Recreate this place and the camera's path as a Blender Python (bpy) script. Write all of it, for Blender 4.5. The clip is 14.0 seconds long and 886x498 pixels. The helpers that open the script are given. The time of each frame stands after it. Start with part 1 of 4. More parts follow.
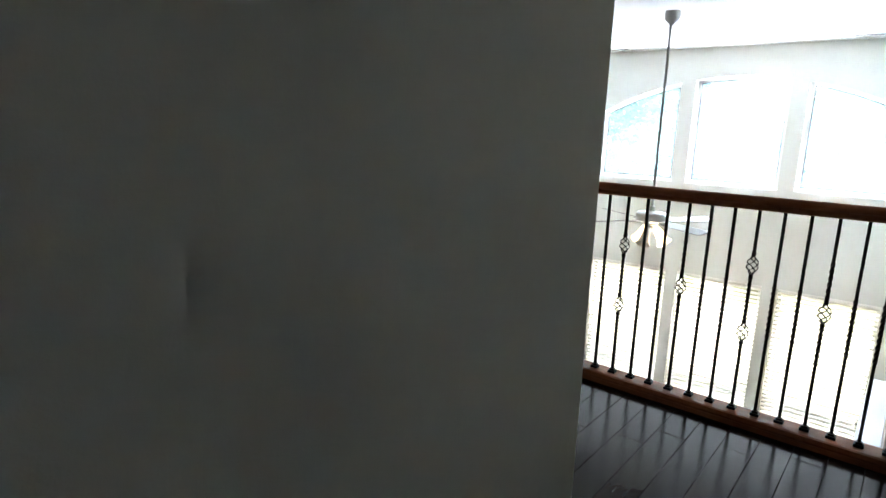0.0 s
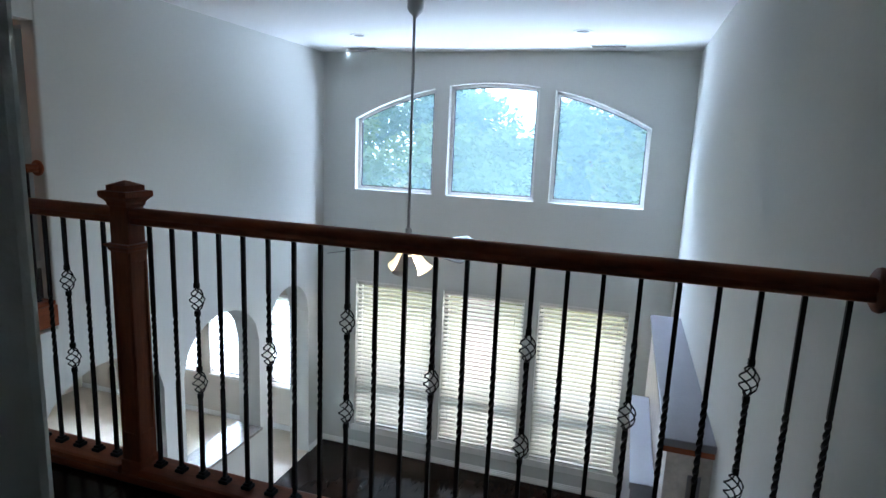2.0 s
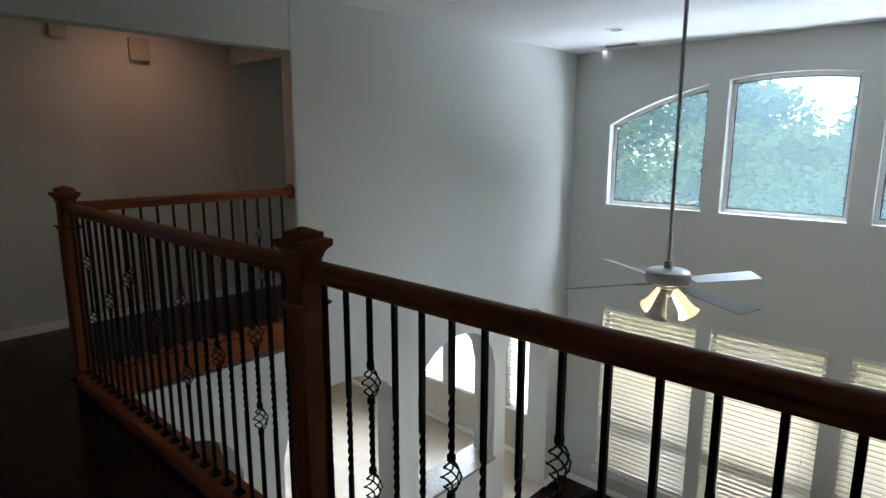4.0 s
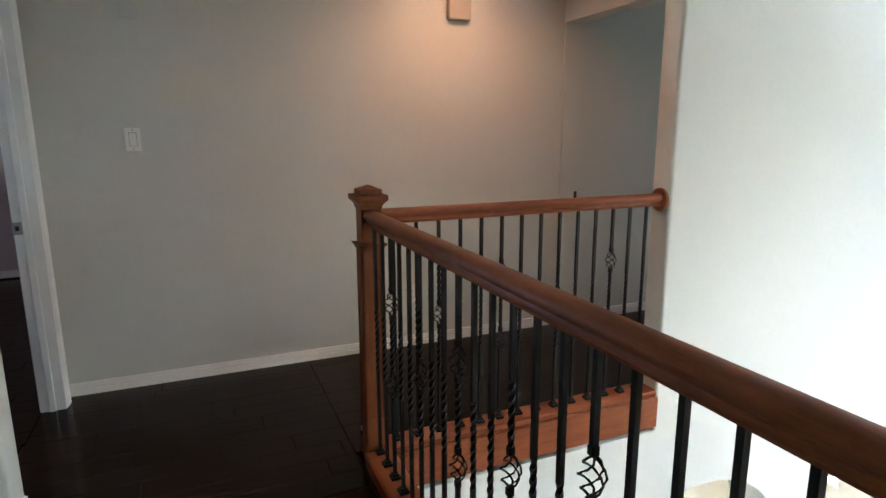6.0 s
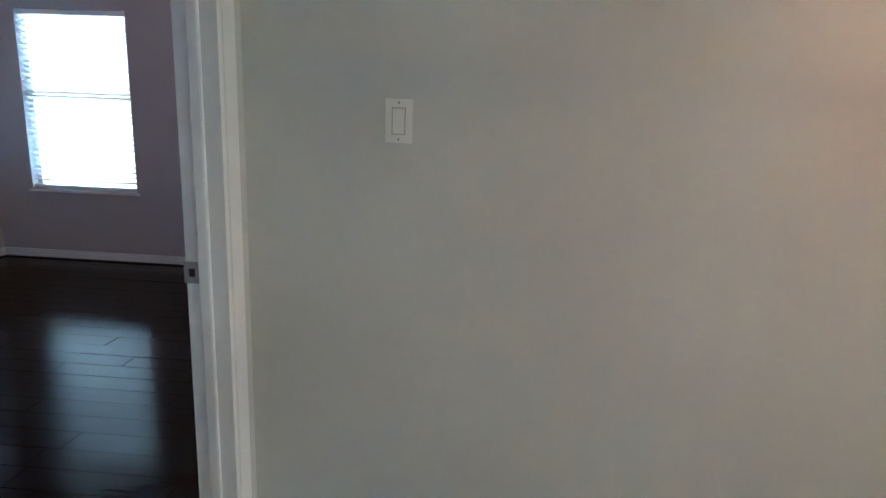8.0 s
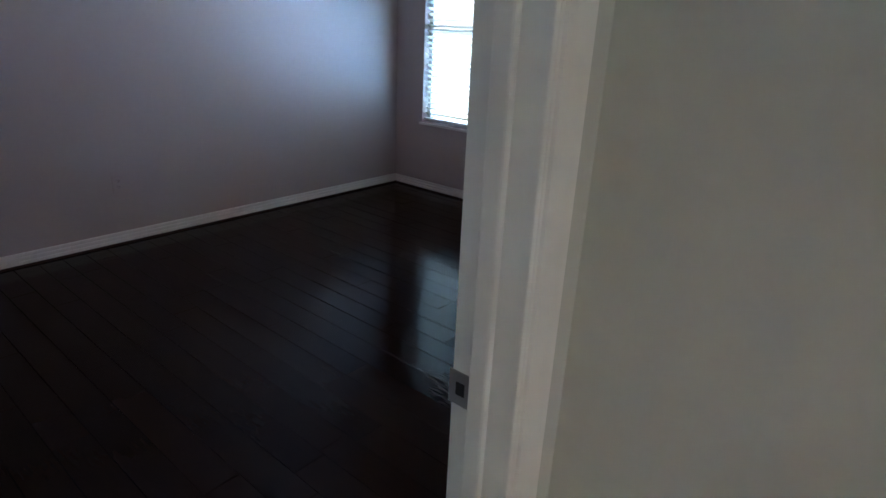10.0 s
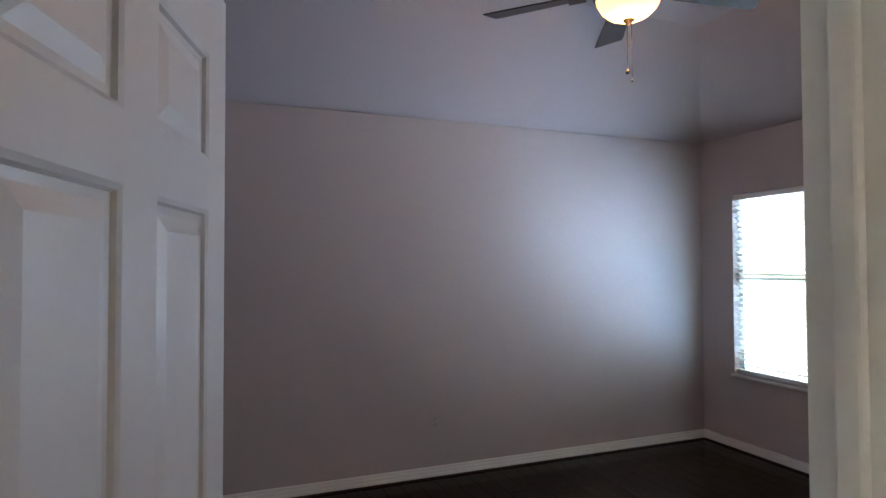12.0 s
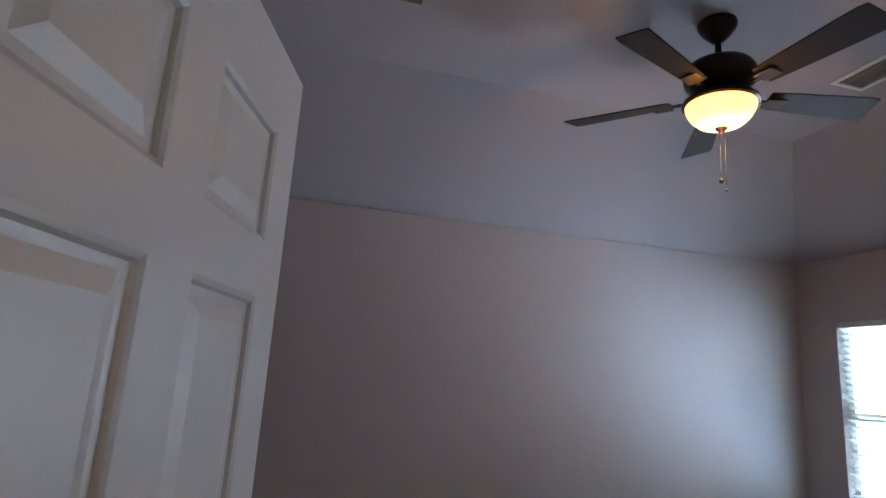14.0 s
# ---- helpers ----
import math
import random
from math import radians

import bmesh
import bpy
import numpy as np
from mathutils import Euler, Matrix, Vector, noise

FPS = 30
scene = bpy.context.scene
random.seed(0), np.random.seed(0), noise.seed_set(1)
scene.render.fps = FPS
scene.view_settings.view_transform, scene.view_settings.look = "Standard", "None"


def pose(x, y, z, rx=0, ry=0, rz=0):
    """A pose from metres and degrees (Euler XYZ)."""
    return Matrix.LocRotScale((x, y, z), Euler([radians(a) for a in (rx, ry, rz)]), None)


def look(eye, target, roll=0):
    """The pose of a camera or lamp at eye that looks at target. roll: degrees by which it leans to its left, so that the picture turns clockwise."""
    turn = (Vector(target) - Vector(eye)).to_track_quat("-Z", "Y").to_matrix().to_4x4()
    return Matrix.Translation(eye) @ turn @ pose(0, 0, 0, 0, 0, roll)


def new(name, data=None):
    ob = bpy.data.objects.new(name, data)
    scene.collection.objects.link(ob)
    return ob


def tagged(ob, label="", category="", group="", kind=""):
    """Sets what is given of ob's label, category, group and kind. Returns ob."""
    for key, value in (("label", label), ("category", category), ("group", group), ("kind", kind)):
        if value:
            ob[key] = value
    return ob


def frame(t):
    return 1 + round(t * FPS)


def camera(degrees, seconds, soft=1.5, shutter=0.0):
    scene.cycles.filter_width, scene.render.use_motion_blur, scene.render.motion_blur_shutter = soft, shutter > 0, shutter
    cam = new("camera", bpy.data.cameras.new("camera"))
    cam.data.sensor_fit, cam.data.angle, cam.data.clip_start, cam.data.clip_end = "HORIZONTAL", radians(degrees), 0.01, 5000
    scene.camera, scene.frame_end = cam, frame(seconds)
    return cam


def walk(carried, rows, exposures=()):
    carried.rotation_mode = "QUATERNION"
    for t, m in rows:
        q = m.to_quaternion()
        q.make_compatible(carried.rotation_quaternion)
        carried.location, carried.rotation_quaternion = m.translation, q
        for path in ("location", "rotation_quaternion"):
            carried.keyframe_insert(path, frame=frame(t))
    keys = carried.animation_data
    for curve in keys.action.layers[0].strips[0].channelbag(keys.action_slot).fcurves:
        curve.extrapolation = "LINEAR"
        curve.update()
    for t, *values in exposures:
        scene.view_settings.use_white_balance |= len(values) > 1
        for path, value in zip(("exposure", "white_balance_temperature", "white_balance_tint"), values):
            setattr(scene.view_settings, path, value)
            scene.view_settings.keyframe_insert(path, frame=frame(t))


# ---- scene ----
cam = camera(74.6, 14.0)
PATH = [
    (0, (2.04, -2.882, 1.307), (0.804, -1.365, 0.892), 1.9),
    (0.5, (1.944, -2.563, 1.312), (1.061, -0.814, 0.907), 2.3),
    (1, (1.916, -2.202, 1.315), (1.22, -0.365, 0.942), 2.3),
    (1.5, (1.829, -1.927, 1.333), (1.212, -0.061, 0.964), 2.3),
    (2, (1.747, -1.67, 1.334), (1.158, 0.207, 0.969), 2.5),
    (2.2, (1.736, -1.59, 1.324), (1.145, 0.287, 0.969), 2.3),
    (4.3, (1.328, -0.831, 1.403), (-0.146, 0.473, 1.049), 0.9),
    (4.5, (1.172, -0.747, 1.376), (-0.39, 0.453, 1.031), 1.6),
    (5, (0.827, -0.743, 1.363), (-0.886, 0.22, 0.991), 0.6),
    (5.5, (0.353, -0.688, 1.359), (-1.41, 0.17, 0.967), -0.1),
    (6, (-0.13, -0.617, 1.345), (-1.937, 0.145, 0.951), -0.2),
    (6.5, (-0.644, -0.597, 1.338), (-2.524, -0.042, 0.937), -0.1),
    (7, (-1.139, -0.575, 1.343), (-3.065, -0.217, 0.94), 0.8),
    (7.5, (-1.616, -0.613, 1.322), (-3.57, -0.515, 0.905), 1.1),
    (7.7, (-1.771, -0.633, 1.318), (-3.726, -0.624, 0.894), 1.6),
    (9.8, (-2.736, -0.943, 1.422), (-4.277, -2.032, 0.759), 2.9),
    (10, (-2.792, -0.966, 1.412), (-4.228, -2.159, 0.698), 2.6),
    (10.5, (-2.792, -0.962, 1.436), (-3.996, -2.365, 0.673), 2.8),
    (11, (-2.791, -0.966, 1.464), (-3.799, -2.574, 0.834), 0.9),
    (11.5, (-2.763, -0.96, 1.488), (-3.622, -2.745, 1.212), -0.3),
    (12, (-2.748, -0.953, 1.506), (-3.478, -2.815, 1.558), -0.2),
    (12.5, (-2.73, -0.942, 1.52), (-3.366, -2.816, 1.809), 0.2),
    (13, (-2.73, -0.923, 1.533), (-3.291, -2.769, 2.059), 0.7),
    (13.5, (-2.744, -0.934, 1.538), (-3.299, -2.764, 2.124), 1.5),
    (14, (-2.788, -1.116, 1.505), (-3.277, -3.01, 1.924), 3.8),
]
EXPOSURES = [(0.0, 1.95, 6500, 15), (0.5, 1.4, 6200, 16), (1.0, 0.9, 5800, 16), (2.2, 0.27, 5600, 15), (4.5, 0.02, 6400, 14), (5.0, 0.55, 6400, 14), (5.5, 1.5, 6400, 14), (6.5, 2.27, 6400, 12), (7.7, 2.32, 6200, 11),
             (9.8, 1.75, 6500, 12), (10.5, 2.05, 6700, 13), (11.0, 2.35, 7000, 14), (12.0, 2.07, 7800, 16), (14.0, 1.77, 7900, 17)]
walk(cam, [(t, look(eye, target, roll)) for t, eye, target, roll in PATH], EXPOSURES)

# ---- world, sun and large lights ----
world = bpy.data.worlds.new("sky")
scene.world = world
world.use_nodes = True
wn = world.node_tree.nodes
sky = wn.new("ShaderNodeTexSky")
sky.sky_type = "NISHITA"
sky.sun_disc = False
sky.sun_elevation = radians(52)
sky.sun_rotation = radians(200)
wn["Background"].inputs["Strength"].default_value = 0.15
world.node_tree.links.new(sky.outputs["Color"], wn["Background"].inputs["Color"])


def lamp(name, kind, m, watts, colour=(1, 1, 1), **more):
    data = bpy.data.lights.new(name, kind)
    data.energy, data.color = watts, colour
    for key, value in more.items():
        if key == "size":
            data.shape, data.size, data.size_y = "RECTANGLE", value[0], value[1]
        elif key == "radius":
            data.shadow_soft_size = value
        elif key == "angle":
            data.angle = value
        elif key == "cone":
            data.spot_size, data.spot_blend = radians(value), 0.9
    ob = new(name, data)
    ob.matrix_world = m
    return ob


lamp("sun", "SUN", look((0, -20, 30), (-6, 0, 0)), 5.0, (1, 0.96, 0.90), angle=radians(0.5))
BW = -6.74  # inner face of the bedroom window wall
DAY = (0.72, 0.86, 1.0)
# area lamps standing in for daylight at the high windows, blinds and bedroom window
lamp("window_light_high", "AREA", look((0.05, 6.45, 2.95), (1.7, 4.0, 0.9)), 1010, DAY, size=(4.4, 1.3))
# added upward fill outdoors, brightens the upper walls and ceiling
lamp("roof_bounce_fill", "AREA", look((0.05, 6.60, 0.03), (0.05, 4.0, 1.55)), 340, DAY, size=(4.4, 0.8))
lamp("window_light_low", "AREA", look((0.05, 6.35, -0.64), (0.05, 5.0, -2.6)), 150, (1.0, 0.95, 0.82), size=(3.9, 0.3))
# added lamp behind an unseen window, brightens the far hall wall
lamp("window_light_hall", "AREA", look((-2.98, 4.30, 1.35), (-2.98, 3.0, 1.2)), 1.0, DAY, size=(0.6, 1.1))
lamp("window_light_nook", "AREA", look((-3.9, 5.9, -1.3), (-3.9, 4.0, -2.2)), 1500, DAY, size=(1.6, 1.2))
lamp("window_light_bedroom", "AREA", look((BW - 0.118, -4.08, 1.335), (-5.0, -4.08, 1.335)), 43, (0.42, 0.64, 1.0), size=(0.94, 1.46))
# added lamp low outdoors, throws a blue glow up the corner by the window
lamp("bedroom_corner_fill", "AREA", look((BW - 0.95, -2.75, 0.0), (BW + 0.2, -4.75, 2.3)), 160, (0.25, 0.55, 1.0), size=(1.3, 1.9))

# ---- materials ----
def material(name, colour, rough=0.5, metal=0.0, vary=0.12, scale=4.0, fine=60.0, bump=0.0, bump_scale=120.0, spec=0.5, stretch=(1, 1, 1), island=0.0, coat=0.0):
    m = bpy.data.materials.new(name)
    m.use_nodes = True
    n, l = m.node_tree.nodes, m.node_tree.links
    b = n["Principled BSDF"]
    b.inputs["Roughness"].default_value = rough
    b.inputs["Metallic"].default_value = metal
    b.inputs["Specular IOR Level"].default_value = spec
    b.inputs["Coat Weight"].default_value = coat
    b.inputs["Coat Roughness"].default_value = 0.15
    co = n.new("ShaderNodeTexCoord")
    mp = n.new("ShaderNodeMapping")
    mp.inputs["Scale"].default_value = stretch
    l.new(co.outputs["Object"], mp.inputs["Vector"])
    big, small = n.new("ShaderNodeTexNoise"), n.new("ShaderNodeTexNoise")
    big.inputs["Scale"].default_value, small.inputs["Scale"].default_value = scale, fine
    big.inputs["Detail"].default_value, small.inputs["Detail"].default_value = 3, 4
    l.new(mp.outputs["Vector"], big.inputs["Vector"])
    l.new(mp.outputs["Vector"], small.inputs["Vector"])
    mix = n.new("ShaderNodeMix")
    mix.data_type = "FLOAT"
    mix.inputs["Factor"].default_value = 0.45
    l.new(big.outputs["Fac"], mix.inputs["A"])
    l.new(small.outputs["Fac"], mix.inputs["B"])
    fac = mix.outputs["Result"]
    if island:
        info = n.new("ShaderNodeObjectInfo")
        add = n.new("ShaderNodeMath")
        add.operation = "MULTIPLY_ADD"
        add.inputs[1].default_value = island
        l.new(info.outputs["Random"], add.inputs[0])
        l.new(fac, add.inputs[2])
        fac = add.outputs["Value"]
    ramp = n.new("ShaderNodeValToRGB")
    e = ramp.color_ramp.elements
    e[0].position, e[1].position = 0.25, 0.8
    e[0].color = (*[c * (1 - vary) for c in colour], 1)
    e[1].color = (*[min(1, c * (1 + vary)) for c in colour], 1)
    l.new(fac, ramp.inputs["Fac"])
    l.new(ramp.outputs["Color"], b.inputs["Base Color"])
    if bump:
        bt = n.new("ShaderNodeTexNoise")
        bt.inputs["Scale"].default_value = bump_scale
        bt.inputs["Detail"].default_value = 3
        l.new(mp.outputs["Vector"], bt.inputs["Vector"])
        bn = n.new("ShaderNodeBump")
        bn.inputs["Strength"].default_value = bump
        bn.inputs["Distance"].default_value = 0.004
        l.new(bt.outputs["Fac"], bn.inputs["Height"])
        l.new(bn.outputs["Normal"], b.inputs["Normal"])
    return m


def glowing(name, colour, strength, base=(0.9, 0.85, 0.75)):
    m = material(name, base, 0.4, vary=0.05)
    b = m.node_tree.nodes["Principled BSDF"]
    b.inputs["Emission Color"].default_value = (*colour, 1)
    b.inputs["Emission Strength"].default_value = strength
    return m


def translucent(name, colour, share=0.45):
    m = material(name, colour, 0.5, vary=0.05)
    n, l = m.node_tree.nodes, m.node_tree.links
    t, x = n.new("ShaderNodeBsdfTranslucent"), n.new("ShaderNodeMixShader")
    t.inputs["Color"].default_value = (*colour, 1)
    x.inputs["Fac"].default_value = share
    l.new(n["Principled BSDF"].outputs["BSDF"], x.inputs[1])
    l.new(t.outputs["BSDF"], x.inputs[2])
    l.new(x.outputs["Shader"], n["Material Output"].inputs["Surface"])
    return m


def pane_glass(name, haze=0.0):
    m = bpy.data.materials.new(name)
    m.use_nodes = True
    n, l = m.node_tree.nodes, m.node_tree.links
    t, g, x, f = n.new("ShaderNodeBsdfTransparent"), n.new("ShaderNodeBsdfGlossy"), n.new("ShaderNodeMixShader"), n.new("ShaderNodeFresnel")
    t.inputs["Color"].default_value = (0.93, 0.97, 0.98, 1)
    g.inputs["Roughness"].default_value = 0.02
    # translucent cyan film, haze put into the pane itself
    veil, film = n.new("ShaderNodeBsdfTranslucent"), n.new("ShaderNodeMixShader")
    veil.inputs["Color"].default_value = (0.62, 0.90, 0.95, 1)
    film.inputs["Fac"].default_value = haze
    l.new(t.outputs["BSDF"], film.inputs[1])
    l.new(veil.outputs["BSDF"], film.inputs[2])
    l.new(f.outputs["Fac"], x.inputs["Fac"])
    l.new(film.outputs["Shader"], x.inputs[1])
    l.new(g.outputs["BSDF"], x.inputs[2])
    l.new(x.outputs["Shader"], n["Material Output"].inputs["Surface"])
    return m


PAINT = material("wall_paint", (0.60, 0.605, 0.565), 0.75, vary=0.035, scale=0.9, fine=35, bump=0.15, bump_scale=160, spec=0.25)
PAINT_BED = material("bedroom_wall_paint", (0.515, 0.455, 0.44), 0.7, vary=0.04, scale=0.9, fine=35, bump=0.3, bump_scale=150, spec=0.3)
CEIL = material("ceiling_paint", (0.76, 0.75, 0.73), 0.85, vary=0.03, scale=1.2, fine=50, bump=0.35, bump_scale=140, spec=0.2)
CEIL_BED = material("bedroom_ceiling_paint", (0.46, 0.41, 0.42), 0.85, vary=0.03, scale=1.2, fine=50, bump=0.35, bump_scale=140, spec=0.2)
TRIM = material("trim_paint", (0.82, 0.81, 0.775), 0.32, vary=0.03, scale=3, fine=40, bump=0.04, bump_scale=60)
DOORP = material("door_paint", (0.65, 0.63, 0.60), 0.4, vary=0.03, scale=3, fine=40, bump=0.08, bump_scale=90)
PLANK = material("dark_hardwood", (0.0120, 0.0064, 0.0044), 0.17, vary=0.35, scale=3, fine=26, bump=0.12, bump_scale=9, spec=0.11, stretch=(3.0, 0.5, 1), island=0.5)
SHOEWOOD = material("dark_shoe_wood", (0.020, 0.008, 0.005), 0.4, vary=0.3, scale=5, fine=40, spec=0.2)
GROOVE = material("floor_groove", (0.005, 0.004, 0.003), 0.6, vary=0.2)
OAK = material("stained_oak", (0.215, 0.060, 0.022), 0.5, vary=0.4, spec=0.2, scale=5, fine=30, bump=0.12, bump_scale=30, stretch=(1.0, 9.0, 9.0), coat=0.02)
OAK_Y = material("stained_oak_along", (0.215, 0.060, 0.022), 0.5, vary=0.4, spec=0.2, scale=5, fine=30, bump=0.12, bump_scale=30, stretch=(9.0, 1.0, 9.0), coat=0.02)
OAK_Z = material("stained_oak_upright", (0.20, 0.056, 0.020), 0.5, vary=0.4, spec=0.2, scale=5, fine=30, bump=0.12, bump_scale=30, stretch=(9.0, 9.0, 1.0), coat=0.02)
IRON = material("black_iron", (0.007, 0.007, 0.007), 0.5, spec=0.16, metal=0.0, vary=0.3, scale=20, fine=90, bump=0.15, bump_scale=200)
NICKEL = material("brushed_nickel", (0.36, 0.355, 0.35), 0.34, metal=1.0, vary=0.06, scale=12, fine=150)
BRONZE = material("dark_bronze", (0.030, 0.017, 0.011), 0.38, metal=0.6, vary=0.35, scale=12, fine=80)
WALNUT = material("walnut_blade", (0.018, 0.011, 0.009), 0.5, spec=0.2, vary=0.4, scale=6, fine=50, stretch=(1, 8, 1))
BLADE_W = material("pale_blade", (0.20, 0.197, 0.19), 0.4, vary=0.08, scale=6, fine=50)
PLASTIC = material("white_plastic", (0.78, 0.77, 0.73), 0.35, vary=0.02)
SLOT = material("dark_slot", (0.02, 0.02, 0.02), 0.6, vary=0.1)
GRILLE = material("vent_blade", (0.24, 0.23, 0.21), 0.6, vary=0.1)
PLATE_DARK = material("mauve_painted_plate", (0.50, 0.44, 0.43), 0.5, vary=0.03)
BEIGE = material("beige_plastic", (0.42, 0.37, 0.31), 0.5, vary=0.05)
VENTGREY = material("vent_shadow", (0.15, 0.14, 0.13), 0.7, vary=0.2)
STONE = material("counter_stone", (0.27, 0.25, 0.22), 0.35, vary=0.5, scale=25, fine=120)
TILE = material("beige_tile", (0.55, 0.47, 0.37), 0.4, vary=0.12, scale=2, fine=30)
NOOKP = material("nook_paint", (0.62, 0.57, 0.49), 0.75, vary=0.04, scale=1, fine=40, bump=0.2)
MARBLE = material("hearth_marble", (0.46, 0.40, 0.34), 0.3, vary=0.35, scale=7, fine=25)
SLATE = material("slate_top", (0.16, 0.15, 0.17), 0.35, vary=0.15, scale=5, fine=60)
CHERRY = material("dark_cabinet_wood", (0.10, 0.042, 0.022), 0.4, vary=0.35, scale=5, fine=40, stretch=(8, 8, 1))
SLAT = translucent("blind_slat", (0.80, 0.79, 0.72), 0.3)
VINYL = material("window_vinyl", (0.75, 0.75, 0.73), 0.4, vary=0.03)
DARKFRAME = material("window_gasket", (0.06, 0.06, 0.065), 0.5, vary=0.1)
GLASS = pane_glass("window_glass")
# upper panes carry a bright cyan veil that lifts the view of the trees
VEILED = pane_glass("veiled_window_glass", 0.062)
SHADE = glowing("lit_tulip_glass", (1.0, 0.72, 0.32), 1.2)
SHADE_OFF = material("unlit_tulip_glass", (0.52, 0.46, 0.40), 0.45, vary=0.08, scale=8, fine=60)
BOWL = glowing("lit_amber_bowl", (1.0, 0.54, 0.15), 1.05)
LENS = glowing("lamp_lens", (1.0, 0.86, 0.66), 3.0)
LENS_OFF = material("lamp_lens_dim", (0.12, 0.115, 0.11), 0.4, vary=0.05)
SKYGLOW = glowing("bright_haze", (0.68, 0.92, 1.0), 1.5, (0.8, 0.85, 0.9))
LAWN = material("lawn", (0.36, 0.32, 0.15), 0.9, vary=0.5, scale=1.2, fine=60, bump=0.6, bump_scale=80)
CONCRETE = material("patio_concrete", (0.42, 0.39, 0.35), 0.85, vary=0.15, scale=1, fine=40, bump=0.2)
BRICKM = material("pinkish_brick", (0.45, 0.33, 0.28), 0.85, vary=0.25, scale=6, fine=50, bump=0.4)
LEAF = translucent("leaf", (0.17, 0.27, 0.11), 0.5)
LEAF_B = translucent("leaf_bluish", (0.11, 0.22, 0.14), 0.5)
BARK = material("bark", (0.12, 0.09, 0.065), 0.9, vary=0.4, scale=9, fine=50, bump=0.6)

# ---- building helpers ----
def box(bm, x0, x1, y0, y1, z0, z1, bevel=0.0, upright=False):
    made = bmesh.ops.create_cube(bm, size=1, matrix=Matrix.LocRotScale(((x0 + x1) / 2, (y0 + y1) / 2, (z0 + z1) / 2), None, (abs(x1 - x0), abs(y1 - y0), abs(z1 - z0))))
    if bevel:
        edges = {e for v in made["verts"] for e in v.link_edges if not upright or abs(e.verts[0].co.z - e.verts[1].co.z) > 1e-4}
        bmesh.ops.bevel(bm, geom=list(edges), offset=bevel, segments=4 if upright else 2, profile=0.5, affect="EDGES")


def tube(bm, p, q, r, r2=None, n=12, caps=True):
    p, q = Vector(p), Vector(q)
    m = Matrix.Translation((p + q) / 2) @ (q - p).to_track_quat("Z", "Y").to_matrix().to_4x4()
    bmesh.ops.create_cone(bm, cap_ends=caps, segments=n, radius1=r, radius2=r if r2 is None else r2, depth=(q - p).length, matrix=m)


def lathe(bm, profile, centre=(0, 0, 0), n=28, tilt=None):
    c, rows = Vector(centre), []
    for r, z in profile:
        ring = []
        for i in range(n):
            a = 2 * math.pi * i / n
            v = Vector((r * math.cos(a), r * math.sin(a), z))
            ring.append(bm.verts.new(c + (tilt @ v if tilt else v)))
        rows.append(ring)
    for a, b in zip(rows, rows[1:]):
        for i in range(n):
            bm.faces.new((a[i], a[(i + 1) % n], b[(i + 1) % n], b[i]))


def sweep(bm, outline, start, end, up=(0, 0, 1)):
    """A straight moulding: the outline (sideways, up) drawn from start to end."""
    s, e, u = Vector(start), Vector(end), Vector(up)
    side = (e - s).normalized().cross(u)
    a = [bm.verts.new(s + side * p + u * q) for p, q in outline]
    b = [bm.verts.new(e + side * p + u * q) for p, q in outline]
    for i in range(len(outline)):
        j = (i + 1) % len(outline)
        bm.faces.new((a[i], a[j], b[j], b[i]))
    bm.faces.new(a[::-1])
    bm.faces.new(b)


def mesh(name, bm, mat, smooth=False):
    data = bpy.data.meshes.new(name)
    bmesh.ops.recalc_face_normals(bm, faces=bm.faces)
    if smooth:
        for f in bm.faces:
            f.smooth = True
        for e in bm.edges:
            e.smooth = len(e.link_faces) < 2 or e.calc_face_angle(0) < 0.7
    bm.to_mesh(data)
    bm.free()
    data.materials.append(mat)
    return data


def part(name, bm, mat, parent=None, label="", smooth=False):
    ob = new(name, mesh(name, bm, mat, smooth))
    if parent is not None:
        ob.parent = parent
    if label:
        ob["label"] = label
    return ob


def structure(name, boxes, mat, label, category):
    bm = bmesh.new()
    for b in boxes:
        box(bm, *b)
    return tagged(part(name, bm, mat), label, category, kind="structure")


def thing(name, where, label, category, group=""):
    ob = new(name)
    ob.matrix_world = where
    ob.empty_display_size = 0.1
    return tagged(ob, label, category, group)


def arch_fill(bm, u0, u1, curve, top, v0, v1, axis, n=16):
    """Wall over an arched head: from curve(u) up to top, along x or y."""
    for i in range(n):
        a, b = u0 + (u1 - u0) * i / n, u0 + (u1 - u0) * (i + 1) / n
        pts = [(a, curve(a)), (b, curve(b)), (b, top), (a, top)]
        put = (lambda u, v, z: (u, v, z)) if axis == "x" else (lambda u, v, z: (v, u, z))
        f = [bm.verts.new(put(u, v0, z)) for u, z in pts]
        g = [bm.verts.new(put(u, v1, z)) for u, z in pts]
        bm.faces.new(f)
        bm.faces.new(g[::-1])
        for k in ((0, 1), (2, 3)):
            bm.faces.new((f[k[0]], f[k[1]], g[k[1]], g[k[0]]))


# ---- the large structure ----
LOW, TOP = -3.15, 2.43
FZ = -0.02            # upper floor
XR, XL, YW = 2.37, -2.29, 5.55
XS = -3.545          # hall wall with the switch
BS, BN, BE = -4.89, -1.42, -1.5   # bedroom walls


def arc(x):
    r = 3.886
    return 2.06 - (r - math.sqrt(r * r - (x - 0.05) ** 2))


